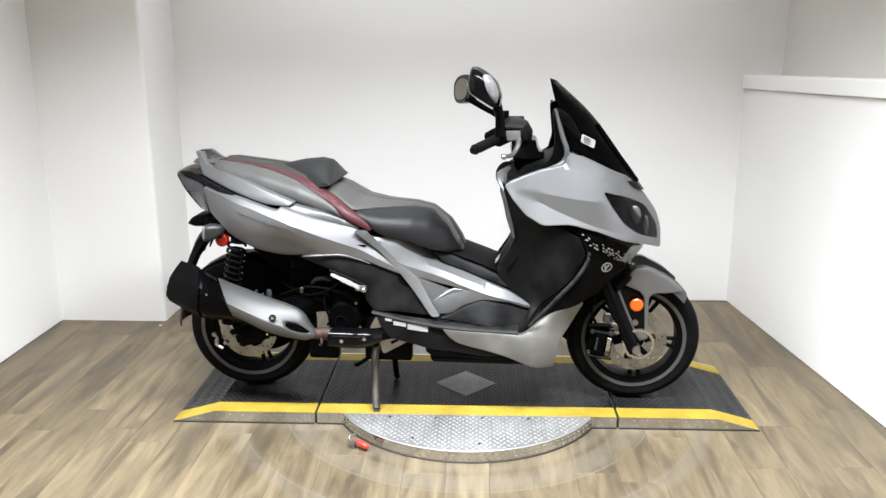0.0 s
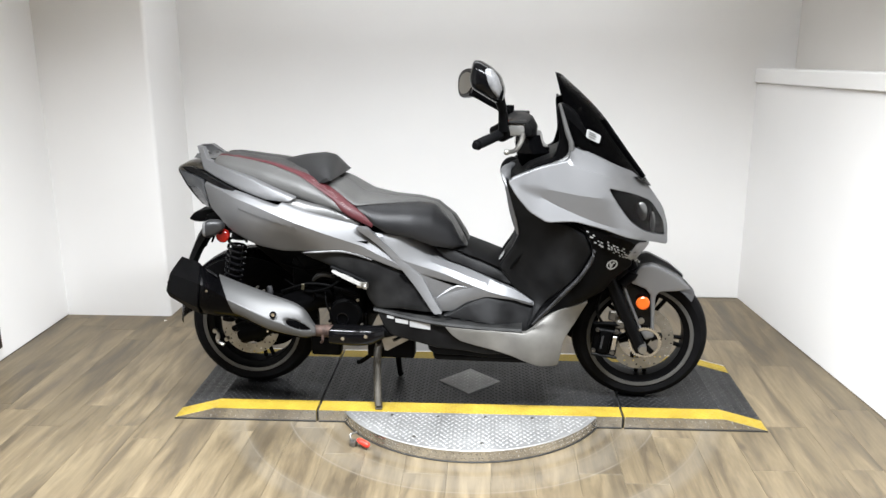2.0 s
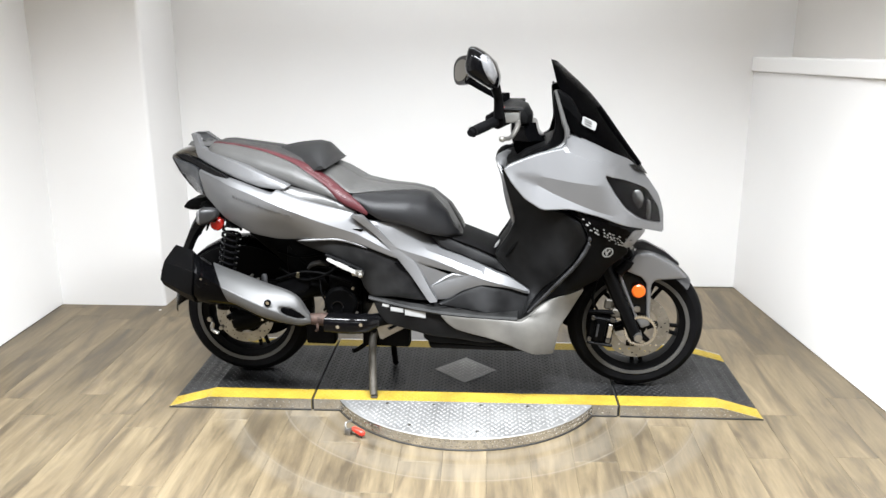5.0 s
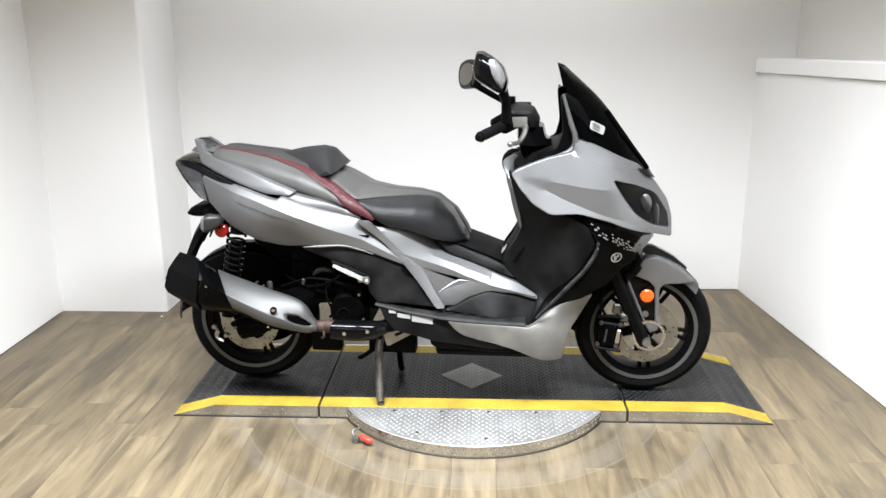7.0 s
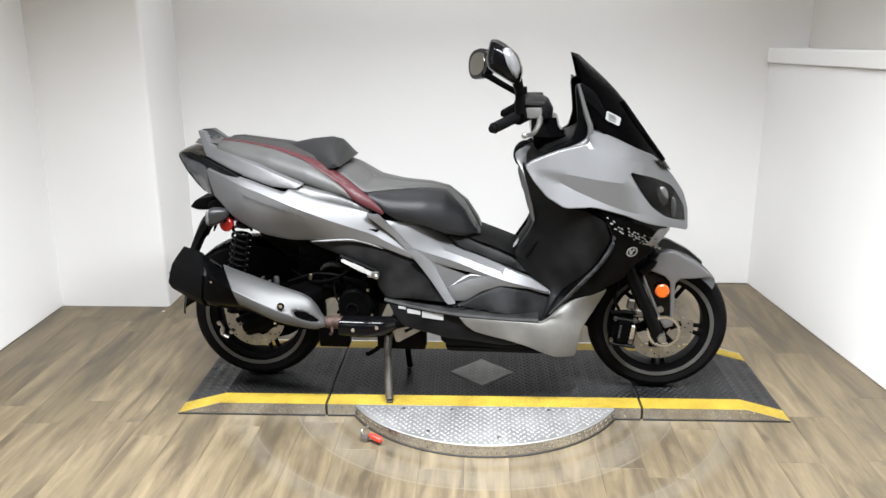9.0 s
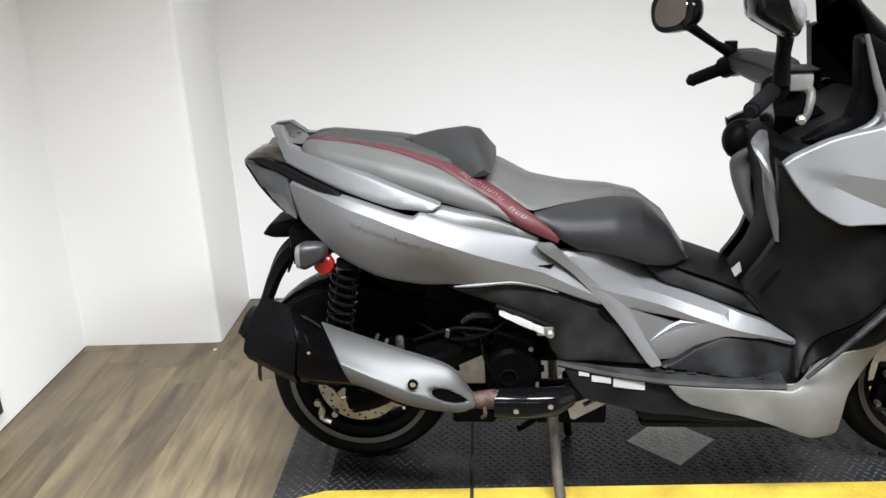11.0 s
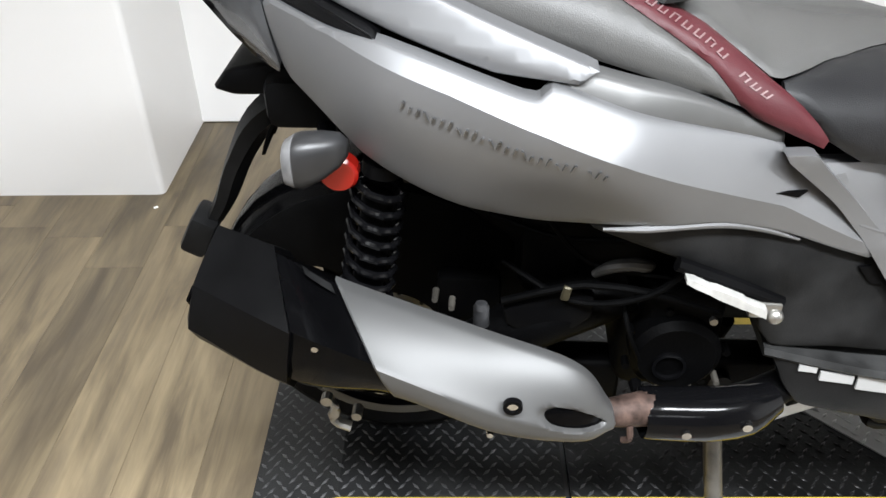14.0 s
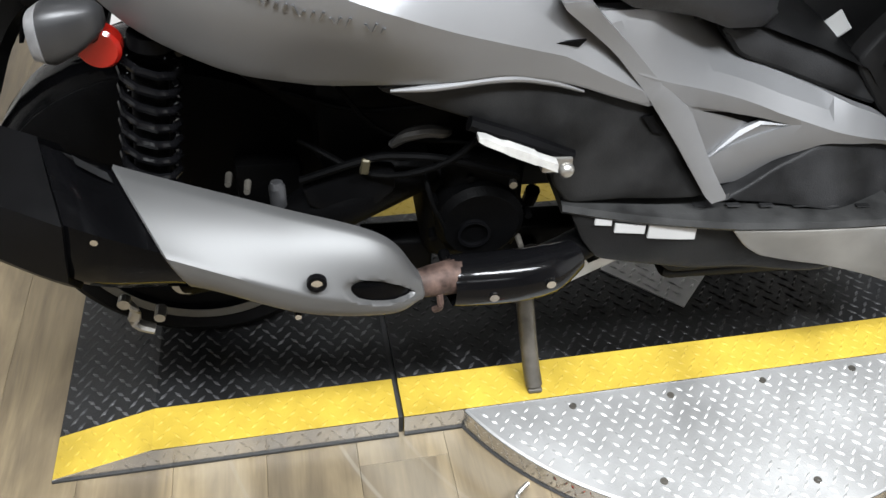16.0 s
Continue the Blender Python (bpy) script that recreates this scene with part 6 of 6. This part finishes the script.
# stickers on the belly panel and tunnel
for x0, z0, w, h in ((-.183, .398, .026, .010), (-.151, .3865, .048, .015), (-.097, .386, .078, .030)):
    panel("sticker", [(x0, z0), (x0 + w, z0 - w * .14), (x0 + w, z0 - w * .14 - h), (x0, z0 - h)], REAR, STICKER, scooter, "white printed label", 0.0078, 0.0008, 0.004, 0.03, corner=0)
bm = bmesh.new()
box(bm, -.002, .002, -.024, .024, -.020, .020, .001, 1, pose(.234, -.055, .580, 12, 38, 0))
part("sticker", bm, STICKER, scooter, "white paper tag", 0)


# ---- the turntable ----
turntable = tagged(empty("turntable", 0.087, 3.41, 0.0), "aluminium motorcycle turntable with black deck and yellow edges", "turntable")
TOP = 0.048
MID = Vector((0.087, 3.41, 0))


def deck_height(x):
    if x < -0.92:
        return max(0.004, 0.004 + (x + 1.084) / 0.164 * (TOP - 0.004))
    if x > 1.06:
        return max(0.004, 0.004 + (1.225 - x) / 0.165 * (TOP - 0.004))
    return TOP


def strip(name, x0, x1, y0, y1, material, label, parent=None):
    """A run of deck between two cross lines, with the ramp's slope where it has one."""
    xs = sorted({x0, x1, *[x for x in (-0.92, 1.06) if x0 < x < x1]})
    bm = bmesh.new()
    rows = [[(x - MID.x, y0 - MID.y, 0), (x - MID.x, y1 - MID.y, 0), (x - MID.x, y1 - MID.y, deck_height(x)), (x - MID.x, y0 - MID.y, deck_height(x))] for x in xs]
    ring_faces(bm, rows)
    return part(name, bm, material, parent or turntable, label, 0)


def lozenges(name, spots, material, parent, long=0.0115, wide=0.0036, high=0.0024):
    """Raised tread lozenges: rows of (place, direction along, normal)."""
    verts, faces = [], []
    for p, d, n in spots:
        s = n.cross(d)
        k = len(verts)
        verts += [p + d * long - n * .0005, p + s * wide - n * .0005, p - d * long - n * .0005, p - s * wide - n * .0005, p + d * long * .45 + n * high, p - d * long * .45 + n * high]
        faces += [(k, k + 1, k + 4), (k + 1, k + 2, k + 5), (k + 1, k + 5, k + 4), (k + 2, k + 3, k + 5), (k + 3, k, k + 4), (k + 3, k + 4, k + 5)]
    me = bpy.data.meshes.new(name)
    me.from_pydata([tuple(v) for v in verts], [], faces)
    me.materials.append(material)
    me.shade_smooth()
    ob = new(name, me)
    ob.parent = parent
    return tagged(ob, "raised tread lozenges", kind="stuff")


def tread_spots(x0, x1, y0, y1, ok=lambda x, y: True, pitch=0.0255):
    out = []
    j = 0
    y = y0 + 0.008
    while y < y1 - 0.006:
        x = x0 + 0.010 + (pitch * 0.5 if j % 2 else 0)
        i = 0
        while x < x1 - 0.008:
            if ok(x, y):
                slope = (deck_height(x + .004) - deck_height(x - .004)) / .008
                n = Vector((-slope, 0, 1)).normalized()
                a = radians(45 if (i + j) % 2 else -45)
                d = Vector((math.cos(a), math.sin(a), slope * math.cos(a))).normalized()
                out.append((Vector((x, y, deck_height(x))) - MID, d, n))
            x += pitch
            i += 1
        y += pitch * 0.62
        j += 1
    return out


def in_diamond(x, y, r=0.133):
    return abs(x - 0.079) + abs(y - 3.448) < r


for name, x0, x1, label in (("ramp", -1.084, -0.516, "black painted end ramp"), ("deck", -0.506, 0.672, "black painted tread deck"), ("ramp", 0.682, 1.225, "black painted end ramp")):
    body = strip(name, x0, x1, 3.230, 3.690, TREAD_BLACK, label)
    lozenges("tread", tread_spots(x0, x1, 3.230, 3.690, lambda x, y: not in_diamond(x, y)), TREAD_TOP, body)
    for y0, y1 in ((3.1445, 3.230), (3.690, 3.768)):
        line = strip("yellow_edge", x0, x1, y0, y1, YELLOW, "worn yellow edge stripe", body)
    sp = tread_spots(x0, x1, 3.1445, 3.230) + tread_spots(x0, x1, 3.690, 3.768)
    lozenges("yellow_tread", sp, YELLOW, body)
    front = strip("side_plate", x0, x1, 3.143, 3.1445, ALU_SIDE, "polished aluminium side plate", body)
    strip("side_plate", x0, x1, 3.768, 3.777, ALU_SIDE, "", body)
    spots, i, x = [], 0, x0 + .02
    while x < x1 - .012:
        for j, z in enumerate((.014, .033)):
            if z < deck_height(x) - .008 and not (name == "deck" and abs(x - .087) < .49):
                a = radians(55 if (i + j) % 2 else -55)
                spots.append((Vector((x + j * .0125, 3.143, z)) - MID, Vector((math.cos(a), 0, math.sin(a))), Vector((0, -1, 0))))
        x += .025
        i += 1
    lozenges("side_tread", spots, ALU_SIDE, body, .0105, .0030, .0022)
    bm = bmesh.new()
    box(bm, x0 - MID.x, x1 - MID.x, 3.1395 - MID.y, 3.143 - MID.y, 0, .0045)
    part("base_strip", bm, DIRTGAP, body, "dark rubber base strip", 0)
for x in (-0.511, 0.677):
    bm = bmesh.new()
    box(bm, x - .004 - MID.x, x + .004 - MID.x, 3.15 - MID.y, 3.77 - MID.y, 0, .040)
    part("seam", bm, DIRTGAP, turntable, "dark seam between the deck plates", 0)


def plate_segment(sign):
    """The round plate where it shows past the deck."""
    R, chord = 0.556, (3.1428 - 3.41 if sign < 0 else 3.7785 - 3.41)
    a0 = math.asin(chord / R)
    angs = [a0 + (math.pi - 2 * a0) * i / 60 for i in range(61)] if sign > 0 else [math.pi - a0 + (math.pi + 2 * a0) * i / 60 for i in range(61)]
    arc = [(R * math.cos(a), R * math.sin(a)) for a in angs]
    bm = bmesh.new()
    lo, hi = [bm.verts.new((x, y, 0)) for x, y in arc], [bm.verts.new((x, y, .044)) for x, y in arc]
    inn = [bm.verts.new((x * .993, y * .993 if abs(y) > abs(chord) * 1.02 else y, .0465)) for x, y in arc]
    for i in range(60):
        bm.faces.new((hi[i], hi[i + 1], inn[i + 1], inn[i]))
        bm.faces.new((lo[i], lo[i + 1], hi[i + 1], hi[i]))
    bm.faces.new(inn)
    bm.faces.new(lo)
    bm.faces.new((lo[0], lo[-1], hi[-1], hi[0]))
    bm.faces.new((hi[0], hi[-1], inn[-1], inn[0]))
    pl = part("round_plate", bm, ALU, turntable, "round aluminium tread plate", 25)
    bm = bmesh.new()
    ring_faces(bm, [[(x * 1.0025, y * 1.0025 if abs(y) > abs(chord) * 1.01 else y, z) for x, y in arc] for z in (0.001, .044)], closed=False)
    part("plate_rim", bm, ALU_SIDE, pl, "polished aluminium plate rim", 60)
    spots = [(p + Vector((0, 0, .0465 - TOP)), d, n) for p, d, n in tread_spots(-.47, .64, 2.85, 3.14)] if sign < 0 else []
    lozenges("plate_tread", [s for s in spots if math.hypot(s[0].x, s[0].y) < R - .014], ALU_TOP, pl, .0105, .0031, .003)
    if sign < 0:
        sp = []
        for i in range(74):
            a = angs[0] + (angs[-1] - angs[0]) * (i + .5) / 74
            n = Vector((math.cos(a), math.sin(a), 0))
            t = Vector((-math.sin(a), math.cos(a), 0))
            for j, z in enumerate((.013, .031)):
                q = radians(55 if (i + j) % 2 else -55)
                sp.append((n * R * 1.0025 + t * j * .008 + Vector((0, 0, z)), (t * math.cos(q) + Vector((0, 0, math.sin(q)))).normalized(), n))
        lozenges("rim_tread", sp, ALU_SIDE, pl, .0105, .0030, .0022)
        bm = bmesh.new()
        tube(bm, [(1.004 * x, 1.004 * y, .002) for x, y in arc], .003, 6, 0)
        part("base_strip", bm, DIRTGAP, pl, "dark rubber base strip", 0)
        for x, y in ((-.30, -.29), (-.12, -.295), (.06, -.29), (.24, -.29), (-.20, -.46), (.05, -.50)):
            bm = bmesh.new()
            cyl(bm, (x, y, .046), (x, y, .0492), .007, .006, 10)
            part("plate_screw", bm, WORN, pl)


plate_segment(-1)
plate_segment(1)
bm = bmesh.new()
r = 0.130
box(bm, -r * .7071, r * .7071, -r * .7071, r * .7071, TOP - .002, TOP + .003, .001, 1, pose(0.079 - MID.x, 3.448 - MID.y, 0, 0, 0, 45))
dia = part("diamond_plate", bm, ALU, turntable, "bare aluminium diamond in the deck", 0)
lozenges("diamond_tread", [(p + Vector((0, 0, .003)), d, n) for p, d, n in tread_spots(-.07, .23, 3.30, 3.60, lambda x, y: in_diamond(x, y, .118))], ALU_TOP, dia)


def toggle_clamp():
    t = tagged(empty("toggle_clamp", -0.322, 2.948, 0.0, -22), "steel toggle clamp with a red grip on the floor", "clamp")
    bm = bmesh.new()
    tube(bm, [(0.0, 0, .026), (.010, 0, .027), (.042, -.004, .020), (.052, -.005, .017)], [.006, .011, .012, .007], 14, 3)
    part("grip", bm, RED_GRIP, t, "red plastic grip")
    bm = bmesh.new()
    box(bm, -.030, -.005, -.011, .011, 0, .022, .003)
    tube(bm, [(-.026, 0, .016), (-.036, .01, .036), (-.022, .034, .040)], .004, 8)
    tube(bm, [(-.01, 0, .02), (.0, .0, .028)], .006, 8, 0)
    part("clamp_body", bm, STEEL, t, "zinc-plated clamp body")


toggle_clamp()


# ---- mesh gate leaning on the left wall ----
def mesh_panel():
    g = tagged(empty("mesh_screen", -2.098, 3.66, 0.0), "dark wooden framed wire mesh screen on the wall", "screen")
    for name, y0, y1, z0, z1 in (("frame_post", -.055, 0, .075, 1.15), ("frame_post", -1.0, -.945, .075, 1.15), ("frame_rail", -.945, -.055, .075, .135), ("frame_rail", -.945, -.055, 1.09, 1.15)):
        bm = bmesh.new()
        box(bm, -.012, .018, y0, y1, z0, z1, .003, 1)
        part(name, bm, DARKWOOD, g, smooth=0)
    bm = bmesh.new()
    n = 0
    for i in range(62):
        for sgn in (1, -1):
            y0 = -1.9 + i * .03 if sgn > 0 else -.95 + i * .03
            a, b = Vector((0, y0, .135)), Vector((0, y0 + sgn * .955 * .55, 1.09))
            lo, hi = -.945, -.055
            t0, t1 = 0.0, 1.0
            dy = b.y - a.y
            for lim, s in ((lo, 1), (hi, -1)):
                t = (lim - a.y) / dy
                if (dy > 0) == (s > 0):
                    t0 = max(t0, t)
                else:
                    t1 = min(t1, t)
            if t1 - t0 > .02:
                tube(bm, [a.lerp(b, t0), a.lerp(b, t1)], .0022, 4, 0)
    part("wire_mesh", bm, WIRE, g, "black diamond wire mesh", 0)


mesh_panel()

# ---- a scrap of paper on the floor ----
bm = bmesh.new()
box(bm, -.006, .006, -.004, .004, .0, .0015, .0005, 1, pose(-1.551, 4.252, .0002, 4, 0, 30))
tagged(mesh_ob("paper_scrap", bm, WALL, smooth=0), "tiny white paper scrap on the floor", "scrap")

# ---- ceiling fittings ----
# Housings for every lamp, the added fill pair too; all out of view.
for lx, ly, _ in LAMPS:
    g = tagged(empty("ceiling_light", lx, ly, CEILING), "unseen slim white ceiling light panel", "ceiling light", "ceiling lights")
    bm = bmesh.new()
    box(bm, -.60, .60, -.17, .17, -.035, 0, .004, 1)
    part("frame", bm, WALL, g, smooth=0)

# ---- floor planks ----
floor = tagged(new("floor"), "worn wood-print vinyl plank floor", "floor", kind="structure")
rng = random.Random(5)
WIDE, LONG = 0.152, 0.92


def plank_mesh(w, l):
    bm = bmesh.new()
    box(bm, .0002, w - .0002, .0002, l - .0002, -.006, 0, .0005, 1)
    me = bpy.data.meshes.new("plank")
    bm.to_mesh(me)
    bm.free()
    me.materials.append(VINYL_FLOOR)
    return me


full = plank_mesh(WIDE, LONG)
x = -2.11
while x < 2.7:
    y = -1.6 - rng.random() * LONG
    while y < 4.77:
        y0, y1 = max(y, -1.6), min(y + LONG, 4.77)
        if y1 - y0 > .03 and not (x > 1.62 + (4.77 - y0) * .126 + .02):
            me = full if (y1 - y0) > LONG - .001 else plank_mesh(WIDE, y1 - y0)
            p = new("plank", me)
            p.parent = floor
            p.location = (x, y0, 0)
        y += LONG
    x += WIDE
